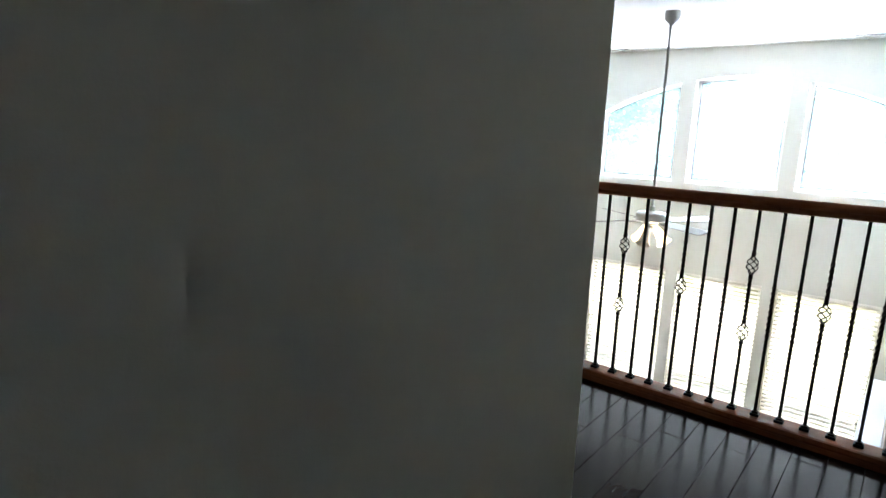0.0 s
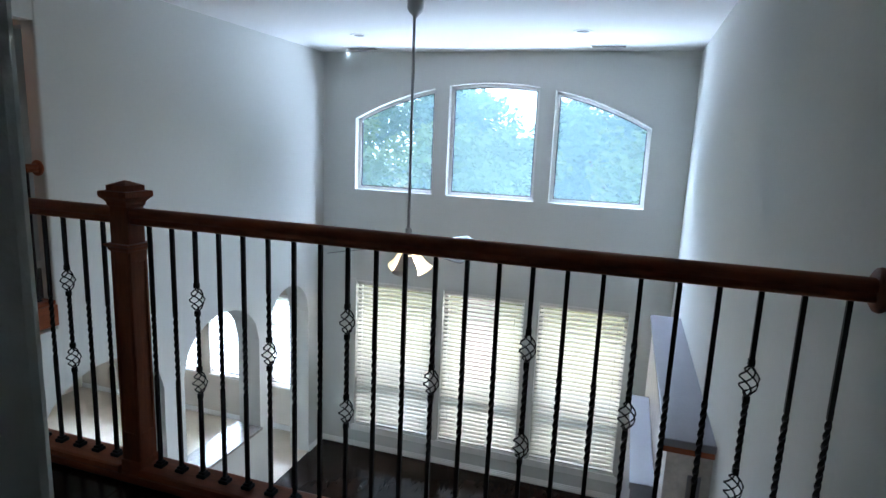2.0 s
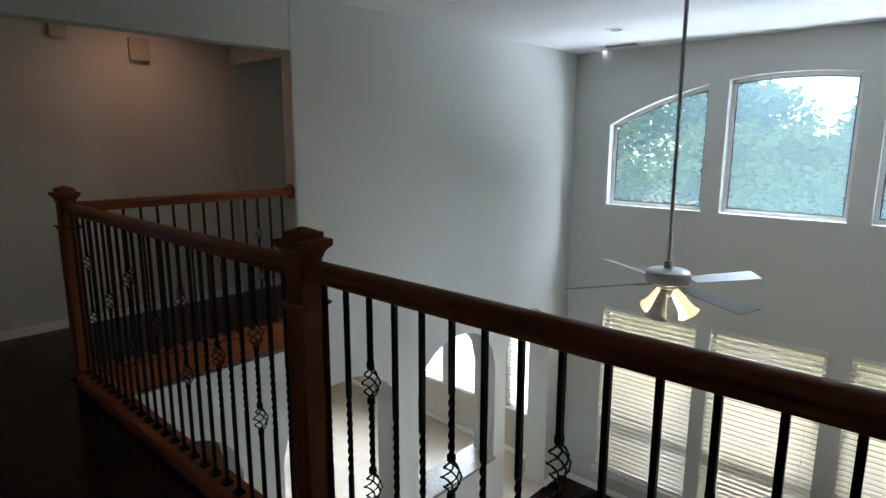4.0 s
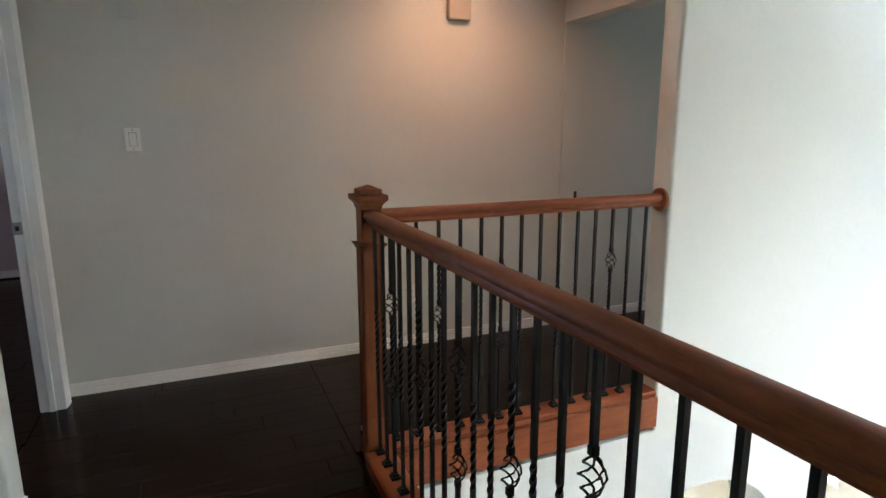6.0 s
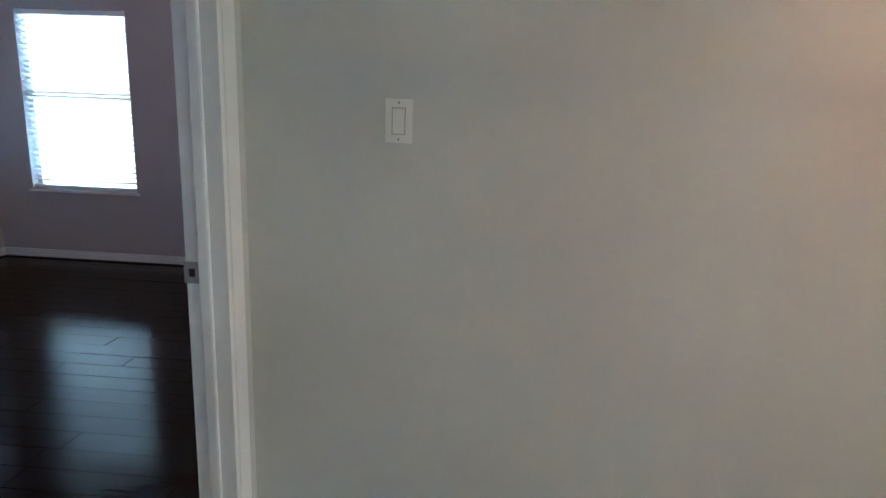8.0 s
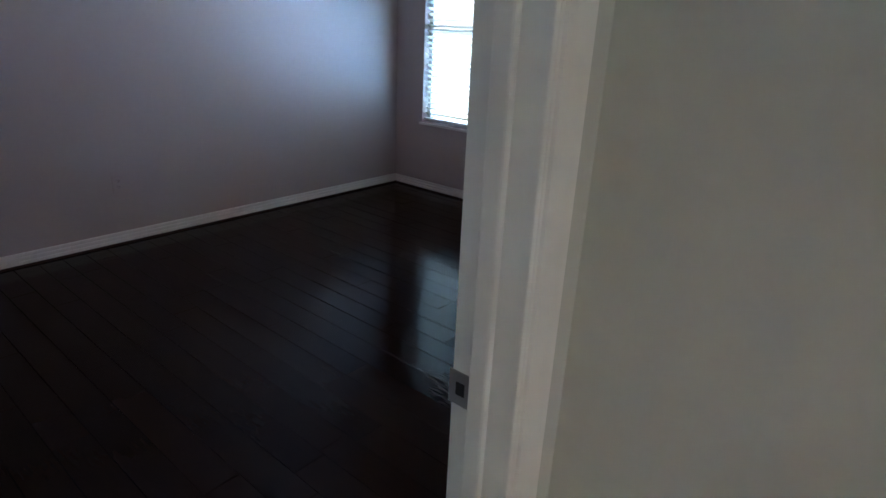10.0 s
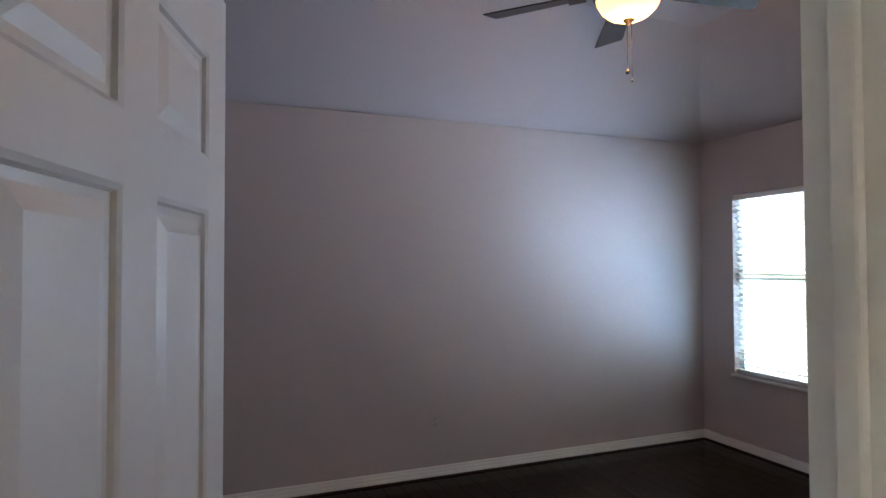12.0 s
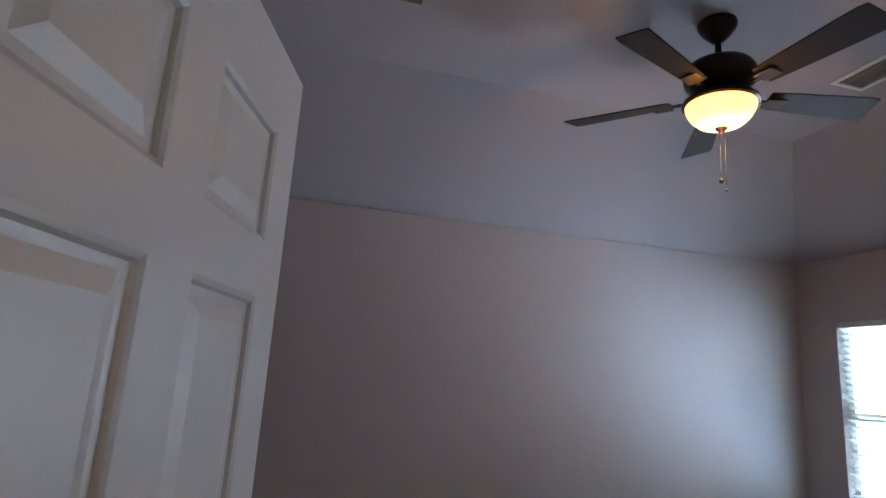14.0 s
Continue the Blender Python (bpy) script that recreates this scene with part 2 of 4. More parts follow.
UP = [(-1.817, -0.71), (-0.52, 0.62), (0.81, 1.930)]
DOWN = [(-1.775, -0.64), (-0.485, 0.615), (0.80, 1.90)]
bm = bmesh.new()
Y2 = YW + 0.17
SILL, LT, LB = 0.640, -0.628, -2.80
box(bm, -2.45, XR + 0.12, YW, Y2, LOW - 0.2, LB)
for lo, hi in ((-2.45, DOWN[0][0]), (DOWN[0][1], DOWN[1][0]), (DOWN[1][1], DOWN[2][0]), (DOWN[2][1], XR + 0.12)):
    box(bm, lo, hi, YW, Y2, LB, LT)
box(bm, -2.45, XR + 0.12, YW, Y2, LT, SILL)
for lo, hi in ((-2.45, UP[0][0]), (UP[0][1], UP[1][0]), (UP[1][1], UP[2][0]), (UP[2][1], XR + 0.12)):
    box(bm, lo, hi, YW, Y2, SILL, TOP)
for a, b in UP:
    arch_fill(bm, a, b, arc, TOP, YW, Y2, "x")
wall_north = tagged(part("wall_north", bm, PAINT), "tall painted wall with three arched and three blinded windows", "wall", kind="structure")

# right wall, with a doorway near the hall
DY0, DY1 = -1.22, -0.36
structure("wall_east", [(XR, XR + 0.12, -0.36, YW, LOW, TOP), (XR, XR + 0.12, DY0, DY1, 2.05, TOP), (XR, XR + 0.12, DY0, DY1, LOW, 0),
                        (XR, XR + 0.12, -5.2, DY0, LOW, TOP)], PAINT, "tall smooth wall painted pale grey", "wall")

# left wall of the great room with its arches downstairs
bm = bmesh.new()
WX0 = XL - 0.30
ARCHES = [(0.05, 0.93, -1.05, -0.64), (1.27, 2.51, -1.10, -0.61), (2.77, 4.01, -1.10, -0.59), (4.22, 5.14, -1.05, -0.59)]
edge = 0.0
for a, b, spring, crown in ARCHES:
    box(bm, WX0, XL, edge, a, LOW, 0.0 if a < 1.0 else -0.2)
    h = (b - a) / 2
    arch_fill(bm, a, b, lambda y, a=a, b=b, s=spring, c=crown, h=h: s + (c - s) * math.sqrt(max(0, 1 - ((y - (a + b) / 2) / h) ** 2)), -0.2, WX0, XL, "y", 20)
    edge = b
box(bm, WX0, XL, edge, YW, LOW, -0.2)
box(bm, WX0, XL, ARCHES[0][0], ARCHES[0][1], LOW, -2.2)
box(bm, WX0, XL, ARCHES[1][0], ARCHES[1][1], LOW, -2.25)
box(bm, WX0, XL, ARCHES[2][0], ARCHES[2][1], LOW, -2.25)
tagged(part("wall_west", bm, PAINT), "painted wall with arched openings to the rooms beyond", "wall", kind="structure")
bm = bmesh.new()
box(bm, XL - 0.13, XL, 1.49, YW, -0.2, TOP, 0.018, True)
tagged(part("wall_west_upper", bm, PAINT), "pale grey painted upper wall with rounded end", "wall", kind="structure")
structure("wall_header", [(XL - 0.13, XL, -1.40, 1.49, 2.035, TOP)], PAINT, "painted drop header above the hall opening", "wall")

# upper hall
structure("wall_hall_switch", [(XS - 0.12, XS, -1.325, 4.2, FZ, TOP)], PAINT, "painted hall wall with a light switch", "wall")
HW = (-3.30, -2.66, 0.75, 1.95)  # unseen window, added to light the end of the hall
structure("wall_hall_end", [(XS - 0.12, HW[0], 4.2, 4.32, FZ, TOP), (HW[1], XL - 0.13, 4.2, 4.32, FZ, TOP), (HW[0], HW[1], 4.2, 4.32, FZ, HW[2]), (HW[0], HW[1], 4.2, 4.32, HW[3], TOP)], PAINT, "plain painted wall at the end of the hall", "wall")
structure("wall_hall_header", [(XS, XL - 0.13, 1.70, 1.84, 2.05, TOP), (XS, XS + 0.014, 1.70, 1.84, FZ, 2.05)], PAINT, "painted header across the hall passage", "wall")
JW, JE = -3.38, -2.497
structure("wall_door_side", [(XS - 0.12, JW - 0.02, -1.42, -1.325, FZ, TOP), (JW - 0.02, JE + 0.02, -1.42, -1.325, 2.13, TOP), (JE + 0.02, -2.33, -1.42, -1.325, FZ, TOP),
                             (XS - 0.12, BW, -1.42, -1.30, FZ, 3.3)], PAINT, "painted wall round the bedroom doorway", "wall")
bm = bmesh.new()
box(bm, -2.477, -2.33, -1.40, -1.283, FZ, 2.035, 0.018, True)
tagged(part("wall_pier", bm, PAINT), "short painted wall end with rounded corner", "wall", kind="structure")
structure("wall_landing_south", [(-2.33, 1.250, -1.47, -1.36, FZ, TOP)], PAINT, "plain painted landing wall", "wall")
bm = bmesh.new()
box(bm, 1.248, 1.362, -5.2, -1.372, FZ, TOP, 0.020, True)
tagged(part("wall_hall_corner", bm, PAINT), "plain grey painted hall wall with rounded corner", "wall", kind="structure")
structure("wall_hall_back", [(1.15, XR + 0.12, -5.32, -5.2, FZ, TOP)], PAINT, "plain wall closing the hall", "wall")
structure("ceiling", [(XS - 0.12, XR + 0.12, -1.42, Y2, TOP, TOP + 0.15), (1.15, XR + 0.12, -5.3, -1.42, TOP, TOP + 0.15)], CEIL, "flat white textured ceiling", "ceiling")

# floors
structure("floor_landing_base", [(XS, XR, -1.30, -0.06, -0.25, FZ - 0.012), (1.32, XR, -5.2, -1.30, -0.25, FZ - 0.012), (XS, -2.40, -0.06, 4.2, -0.25, FZ - 0.012), (-2.39, 1.27, -1.36, -1.30, -0.25, FZ - 0.012)], GROOVE, "dark joints under the hardwood planks", "floor")
structure("floor_bedroom_base", [(BW, BE, BS, -1.42, -0.25, FZ - 0.012), (JW, JE, -1.42, -1.30, -0.25, FZ - 0.012)], GROOVE, "dark joints under the bedroom planks", "floor")
structure("floor_lower", [(-2.29, XR, -3.0, YW, LOW - 0.2, LOW)], PLANK, "glossy dark hardwood floor of the great room", "floor")
structure("floor_nook", [(-7.0, -2.29, -3.0, YW, LOW - 0.2, LOW)], TILE, "beige tiled floor beyond the arches", "floor")
structure("wall_under_landing", [(-2.29, XR, -0.16, -0.06, LOW, -0.25)], PAINT, "plain wall under the landing", "wall")
# nook beyond the arches
NW = [(-4.95, -4.50), (-4.30, -3.72), (-3.22, -2.72)]
bm = bmesh.new()
box(bm, -7.0, WX0, YW, Y2, LOW, -2.45)
box(bm, -7.0, WX0, YW, Y2, -1.0, -0.2)
for lo, hi in ((-7.0, NW[0][0]), (NW[0][1], NW[1][0]), (NW[1][1], NW[2][0]), (NW[2][1], WX0)):
    box(bm, lo, hi, YW, Y2, -2.45, -1.0)
tagged(part("wall_nook_north", bm, NOOKP), "beige nook wall with bright windows", "wall", kind="structure")
structure("wall_nook_west", [(-7.1, -7.0, -3.0, Y2, LOW, -0.2)], NOOKP, "beige wall of the breakfast nook", "wall")
structure("wall_nook_south", [(-7.0, WX0, -3.1, -3.0, LOW, -0.2)], NOOKP, "beige wall behind the kitchen", "wall")
structure("ceiling_nook", [(-7.1, WX0, -3.1, Y2, -0.25, -0.2)], CEIL, "white ceiling of the breakfast nook", "ceiling")

# bedroom shell
WT, FT = 2.556, 3.06
FX0, FX1, FY0, FY1 = -5.70, -2.45, -3.86, -2.45
WY0, WY1, WZ0, WZ1 = -4.56, -3.62, 0.597, 2.072
structure("wall_bedroom_west", [(BW - 0.17, BW, BS - 0.12, WY0, FZ, WT), (BW - 0.17, BW, WY1, BN, FZ, WT), (BW - 0.17, BW, WY0, WY1, FZ, WZ0), (BW - 0.17, BW, WY0, WY1, WZ1, WT)], PAINT_BED, "greyish-mauve bedroom wall with a window", "wall")
structure("wall_bedroom_south", [(BW, BE, BS - 0.12, BS, FZ, WT)], PAINT_BED, "plain greyish-mauve bedroom wall", "wall")
structure("wall_bedroom_east", [(BE, BE + 0.12, BS - 0.12, BN - 0.05, FZ, WT)], PAINT_BED, "plain greyish-mauve bedroom wall", "wall")
structure("wall_bedroom_north", [(BW, JW - 0.02, -1.432, -1.422, FZ, WT), (JW - 0.02, JE + 0.02, -1.432, -1.422, 2.13, WT), (JE + 0.02, BE, -1.48, -1.422, FZ, WT)], PAINT_BED, "bedroom wall round the doorway", "wall")
bm = bmesh.new()
lo = [bm.verts.new((x, y, WT)) for x, y in ((BW - 0.02, BS - 0.02), (BE + 0.02, BS - 0.02), (BE + 0.02, BN - 0.01), (BW - 0.02, BN - 0.01))]
hi = [bm.verts.new((x, y, FT)) for x, y in ((FX0, FY0), (FX1, FY0), (FX1, FY1), (FX0, FY1))]
bm.faces.new(hi)
for i in range(4):
    bm.faces.new((lo[i], lo[(i + 1) % 4], hi[(i + 1) % 4], hi[i]))
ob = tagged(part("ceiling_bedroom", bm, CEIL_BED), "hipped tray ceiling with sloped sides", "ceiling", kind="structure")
solid = ob.modifiers.new("thickness", "SOLIDIFY")
solid.thickness, solid.offset = 0.1, 1

# ---- trim: baseboards, door frames ----
BASE = [(0, 0), (0.017, 0), (0.017, 0.030), (0.009, 0.033), (0.009, 0.039), (0.015, 0.042), (0.015, 0.054), (0.006, 0.057), (0.006, 0.062), (0.011, 0.065), (0.010, 0.077), (0, 0.081)]
HALL_BASE = [(0, 0), (0.018, 0), (0.018, 0.026), (0.006, 0.028), (0.006, 0.033), (0.014, 0.034), (0.013, 0.047), (0.004, 0.049), (0.004, 0.054), (0.010, 0.055), (0.009, 0.063), (0, 0.066)]
SHOE_STRIP = [(0, 0), (0.029, 0), (0.028, 0.005), (0.024, 0.010), (0.0172, 0.013), (0, 0.013)]


def baseboard(start, end, strip=False, profile=BASE, label="white stepped wooden baseboard along the wall"):
    if start[2] == 0:
        start, end = (*start[:2], FZ), (*end[:2], FZ)
    bm = bmesh.new()
    sweep(bm, profile, start, end)
    board = tagged(part("baseboard", bm, TRIM), label, "baseboard", kind="structure")
    if strip:
        bm = bmesh.new()
        sweep(bm, SHOE_STRIP, start, end)
        part("shoe_strip", bm, SHOEWOOD, board, "dark stained shoe strip")
    return board


# side is to the right of the way from start to end
baseboard((XS, -1.318, 0), (XS, 1.70, 0), profile=HALL_BASE)
baseboard((XS, 1.84, 0), (XS, 4.2, 0), profile=HALL_BASE)
baseboard((BE, BS, 0), (BW, BS, 0), True)
baseboard((BW, BS, 0), (BW, BN - 0.01, 0), True)
baseboard((BE, BN - 0.07, 0), (BE, BS, 0))
baseboard((XR, -0.07, 0), (XR, -0.31, 0))
baseboard((XR, -1.32, 0), (XR, -5.2, 0))
baseboard((-2.33, -1.36, 0), (-2.33, -1.300, 0))
baseboard((-2.345, -1.283, 0), (-2.460, -1.283, 0))
baseboard((1.363, -5.2, 0), (1.363, -1.394, 0))
baseboard((1.23, -1.36, 0), (-2.33, -1.36, 0))
baseboard((XL, YW, LOW), (XR, YW, LOW))
baseboard((XL, 5.14, LOW), (XL, YW, LOW))
baseboard((-7.0, YW, LOW), (WX0, YW, LOW))

CASE = [(0, 0), (0, 0.012), (0.004, 0.016), (0.010, 0.016), (0.012, 0.008), (0.017, 0.008), (0.020, 0.015), (0.034, 0.017), (0.048, 0.023), (0.054, 0.023), (0.056, 0.014), (0.061, 0.014), (0.064, 0.021), (0.075, 0.020), (0.080, 0.012), (0.080, 0.0)]


FLAT_CASE = [(0, 0), (0, 0.010), (0.003, 0.014), (0.008, 0.0145), (0.010, 0.009), (0.013, 0.009), (0.016, 0.0155), (0.030, 0.018), (0.058, 0.020), (0.067, 0.020), (0.073, 0.017), (0.076, 0.012), (0.076, 0.0)]


def upright_casing(bm, x, y, along, out, z1, width=1.0, outline=CASE):
    """A moulded strip from the floor to z1: along points away from the opening, out away from the wall."""
    a, o = Vector(along), Vector(out)
    foot = [bm.verts.new(Vector((x, y, FZ)) + a * p * width + o * q) for p, q in outline]
    head = [bm.verts.new(Vector((x, y, z1)) + a * p * width + o * q) for p, q in outline]
    for i in range(len(outline)):
        j = (i + 1) % len(outline)
        bm.faces.new((foot[i], foot[j], head[j], head[i]))
    bm.faces.new(foot)
    bm.faces.new(head)


# bedroom door frame
frame_ob = tagged(new("door_frame_bedroom"), "white painted wooden door frame with steel strike plate", "door frame", kind="structure")
bm = bmesh.new()
box(bm, JW - 0.019, JW, -1.425, -1.312, FZ, 2.13, 0.002)
part("jamb", bm, TRIM, frame_ob)
bm = bmesh.new()
box(bm, JE, JE + 0.019, -1.425, -1.312, FZ, 2.13, 0.002)
part("jamb", bm, TRIM, frame_ob)
bm = bmesh.new()
box(bm, JW, JE, -1.425, -1.312, 2.112, 2.13, 0.002)
part("head_jamb", bm, TRIM, frame_ob)
for name, b in (("stop", (JW, JW + 0.014, -1.386, -1.354, FZ, 2.112)), ("stop", (JE - 0.013, JE, -1.386, -1.354, FZ, 2.112)), ("head_stop", (JW + 0.012, JE - 0.012, -1.385, -1.355, 2.099, 2.112))):
    bm = bmesh.new()
    box(bm, *b, 0.0045)
    part(name, bm, TRIM, frame_ob)
bm = bmesh.new()
upright_casing(bm, JW - 0.006, -1.325, (-1, 0, 0), (0, 1, 0), 2.20, 1.12, FLAT_CASE)
part("casing", bm, TRIM, frame_ob)
bm = bmesh.new()
box(bm, JW - 0.004, JE + 0.018, -1.325, -1.305, 2.132, 2.20, 0.004)
part("head_casing", bm, TRIM, frame_ob)
bm = bmesh.new()
box(bm, JW - 0.001, JW + 0.0015, -1.430, -1.388, 0.880, 0.938, 0.0006)
plate = part("strike_plate", bm, NICKEL, frame_ob, "dull nickel strike plate")
bm = bmesh.new()
box(bm, JW + 0.0016, JW + 0.0022, -1.416, -1.400, 0.898, 0.920)
part("latch_hole", bm, SLOT, plate)


def panel_door(label, width, height, mat=DOORP, group=""):
    """A six-panel door, hinge line at the origin, leaf along +x, its shown face towards +y."""
    door = thing("panel_door", Matrix.Identity(4), label, "door", group)
    th = 0.044
    st, mid = 0.108, 0.110
    pw = (width - 2 * st - mid) / 2
    cols = ((st, st + pw), (st + pw + mid, width - st))
    rows = ((0.245, 0.80), (0.985, 1.607), (1.70, 1.897))
    bm = bmesh.new()
    xs = [0, cols[0][0], cols[0][1], cols[1][0], cols[1][1], width]
    zs = [-0.008, *[z for r in rows for z in r], height]
    for i in range(5):
        for k in range(7):
            if i in (1, 3) and k in (1, 3, 5):
                continue
            box(bm, xs[i], xs[i + 1], -th, 0, zs[k], zs[k + 1])
    bmesh.ops.remove_doubles(bm, verts=bm.verts, dist=1e-5)
    leaf = part("leaf", bm, mat, door)
    for c in cols:
        for r in rows:
            bm = bmesh.new()
            for face in (0, 1):
                s = 1 if face == 0 else -1
                y0 = 0 if face == 0 else -th
                loops = []
                for inset, depth in ((0, 0.0), (0.008, -0.0035), (0.012, -0.010), (0.024, -0.011), (0.050, -0.004)):
                    q = [(c[0] + inset, r[0] + inset), (c[1] - inset, r[0] + inset), (c[1] - inset, r[1] - inset), (c[0] + inset, r[1] - inset)]
                    loops.append([bm.verts.new((x, y0 + s * depth, z)) for x, z in q])
                for a, b in zip(loops, loops[1:]):
                    for i in range(4):
                        bm.faces.new((a[i], a[(i + 1) % 4], b[(i + 1) % 4], b[i]))
                bm.faces.new(loops[-1])
            part("raised_panel", bm, mat, door)
    for s, y0 in ((1, 0), (-1, -th)):
        bm = bmesh.new()
        turn = Matrix.Rotation(radians(-90 * s), 3, "X")
        lathe(bm, [(0.001, 0), (0.032, 0.0), (0.032, 0.005), (0.026, 0.010), (0.013, 0.014), (0.011, 0.030), (0.018, 0.036), (0.027, 0.046), (0.0285, 0.056), (0.024, 0.064), (0.001, 0.067)], (width - 0.075, y0, 0.968), 24, turn)
        part("knob", bm, NICKEL, door, "satin nickel round knob", True)
    def hinge_plate(bm, z, grow, x0, x1):
        r, y0, y1, h = 0.012, 0.0, 0.036 + grow, 0.046 + grow
        ring = [(y0, -h)] + [(y1 - r + r * math.sin(a), -h + r - r * math.cos(a)) for a in (0, .4, .8, 1.2, 1.5708)]
        ring += [(y, -q) for y, q in reversed(ring)]
        a = [bm.verts.new((x0, -y, z + q)) for y, q in ring]
        b = [bm.verts.new((x1, -y, z + q)) for y, q in ring]
        for i in range(len(ring)):
            j = (i + 1) % len(ring)
            bm.faces.new((a[i], a[j], b[j], b[i]))
        bm.faces.new(a)
        bm.faces.new(b[::-1])

    for z in (0.25, 1.02, 1.822):
        bm = bmesh.new()
        hinge_plate(bm, z, 0.0, -0.0025, -0.0003)
        tube(bm, (-0.004, 0.004, z - 0.045), (-0.004, 0.004, z + 0.045), 0.006, n=10)
        hinge = part("hinge", bm, PLASTIC, door, "painted butt hinge")
        bm = bmesh.new()
        hinge_plate(bm, z, 0.0007, -0.0012, -0.0002)
        part("mortise_gap", bm, SLOT, hinge)
        for dz, y in ((-0.036, -0.013), (0.0, -0.024), (0.036, -0.020)):
            bm = bmesh.new()
            box(bm, -0.0029, -0.0024, y - 0.0022, y + 0.0022, z + dz - 0.0006, z + dz + 0.0006)
            box(bm, -0.0030, -0.0024, y - 0.0006, y + 0.0006, z + dz - 0.0022, z + dz + 0.0022)
            part("screw", bm, SLOT, hinge)
    return door


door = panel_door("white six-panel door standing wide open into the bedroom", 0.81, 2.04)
# hinge line and free edge on the plan
ang = math.atan2(-2.214 + 1.432, -2.766 + 2.546)
door.matrix_world = Matrix.Translation((-2.546, -1.432, 0.0)) @ Matrix.Rotation(ang, 4, "Z")
door.matrix_world = door.matrix_world @ Matrix.Translation((0, 0.044, 0))

frame_e = tagged(new("door_frame_east"), "white moulded door casing on the pale wall", "door frame", kind="structure")
bm = bmesh.new()
upright_casing(bm, XR, -0.36, (0, 1, 0), (-1, 0, 0), 2.13)
part("casing", bm, TRIM, frame_e)
bm = bmesh.new()
upright_casing(bm, XR, -1.22, (0, -1, 0), (-1, 0, 0), 2.13)
part("casing", bm, TRIM, frame_e)
bm = bmesh.new()
box(bm, XR - 0.02, XR, -1.30, -0.32, 2.05, 2.13, 0.004)
part("head_casing", bm, TRIM, frame_e)

# unlit room behind the east doorway
structure("wall_side_room", [(4.4, 4.5, -2.3, 0.5, FZ, TOP), (XR + 0.12, 4.4, 0.4, 0.5, FZ, TOP), (XR + 0.12, 4.4, -2.3, -2.2, FZ, TOP)], PAINT, "plain walls of an unlit side room", "wall")
structure("ceiling_side_room", [(XR + 0.12, 4.5, -2.3, 0.5, TOP, TOP + 0.1)], CEIL, "ceiling of an unlit side room", "ceiling")
structure("floor_side_room", [(XR, 4.5, -2.3, 0.5, -0.2, FZ - 0.002)], PLANK, "dark floor of an unlit side room", "floor")

# ---- railing ----
RAIL = [(-0.019, -0.030), (-0.027, -0.026), (-0.030, -0.018), (-0.024, -0.012), (-0.023, -0.006), (-0.031, 0.002), (-0.033, 0.012), (-0.029, 0.022), (-0.017, 0.029), (0, 0.031),
        (0.017, 0.029), (0.029, 0.022), (0.033, 0.012), (0.031, 0.002), (0.023, -0.006), (0.024, -0.012), (0.030, -0.018), (0.027, -0.026), (0.019, -0.030)]
RZ, SHOE = 1.016, 0.030


def rail_bar(a, b, mat, parent):
    bm = bmesh.new()
    sweep(bm, RAIL, a, b)
    return part("handrail", bm, mat, parent, "", True)


def square_bar(bm, z0, z1, w, turns=0.0, steps=1, phase=0.0):
    rings = []
    for k in range(steps + 1):
        t = k / steps
        a = phase + turns * 2 * math.pi * t
        z = z0 + (z1 - z0) * t
        rings.append([bm.verts.new((w / math.sqrt(2) * math.cos(a + math.pi / 4 + i * math.pi / 2), w / math.sqrt(2) * math.sin(a + math.pi / 4 + i * math.pi / 2), z)) for i in range(4)])
    for a, b in zip(rings, rings[1:]):
        for i in range(4):
            bm.faces.new((a[i], a[(i + 1) % 4], b[(i + 1) % 4], b[i]))
    bm.faces.new(rings[0][::-1])
    bm.faces.new(rings[-1])


def basket(bm, zc, h=0.085, r=0.026):
    for wire in range(4):
        path = []
        for k in range(9):
            t = k / 8
            a = wire * math.pi / 2 + t * 1.5 * math.pi
            rad = 0.004 + (r - 0.004) * math.sin(math.pi * t) ** 0.8
            path.append(Vector((rad * math.cos(a), rad * math.sin(a), zc - h / 2 + h * t)))
        rings = []
        for k, p in enumerate(path):
            d = (path[min(k + 1, 8)] - path[max(k - 1, 0)]).normalized()
            u = d.orthogonal().normalized()
            v = d.cross(u)
            rings.append([bm.verts.new(p + 0.0031 * (math.cos(q) * u + math.sin(q) * v)) for q in (0, 2.094, 4.189)])
        for a, b in zip(rings, rings[1:]):
            for i in range(3):
                bm.faces.new((a[i], a[(i + 1) % 3], b[(i + 1) % 3], b[i]))
    for z in (zc - h / 2 - 0.010, zc + h / 2 + 0.010):
        box(bm, -0.0085, 0.0085, -0.0085, 0.0085, z - 0.010, z + 0.010, 0.002)


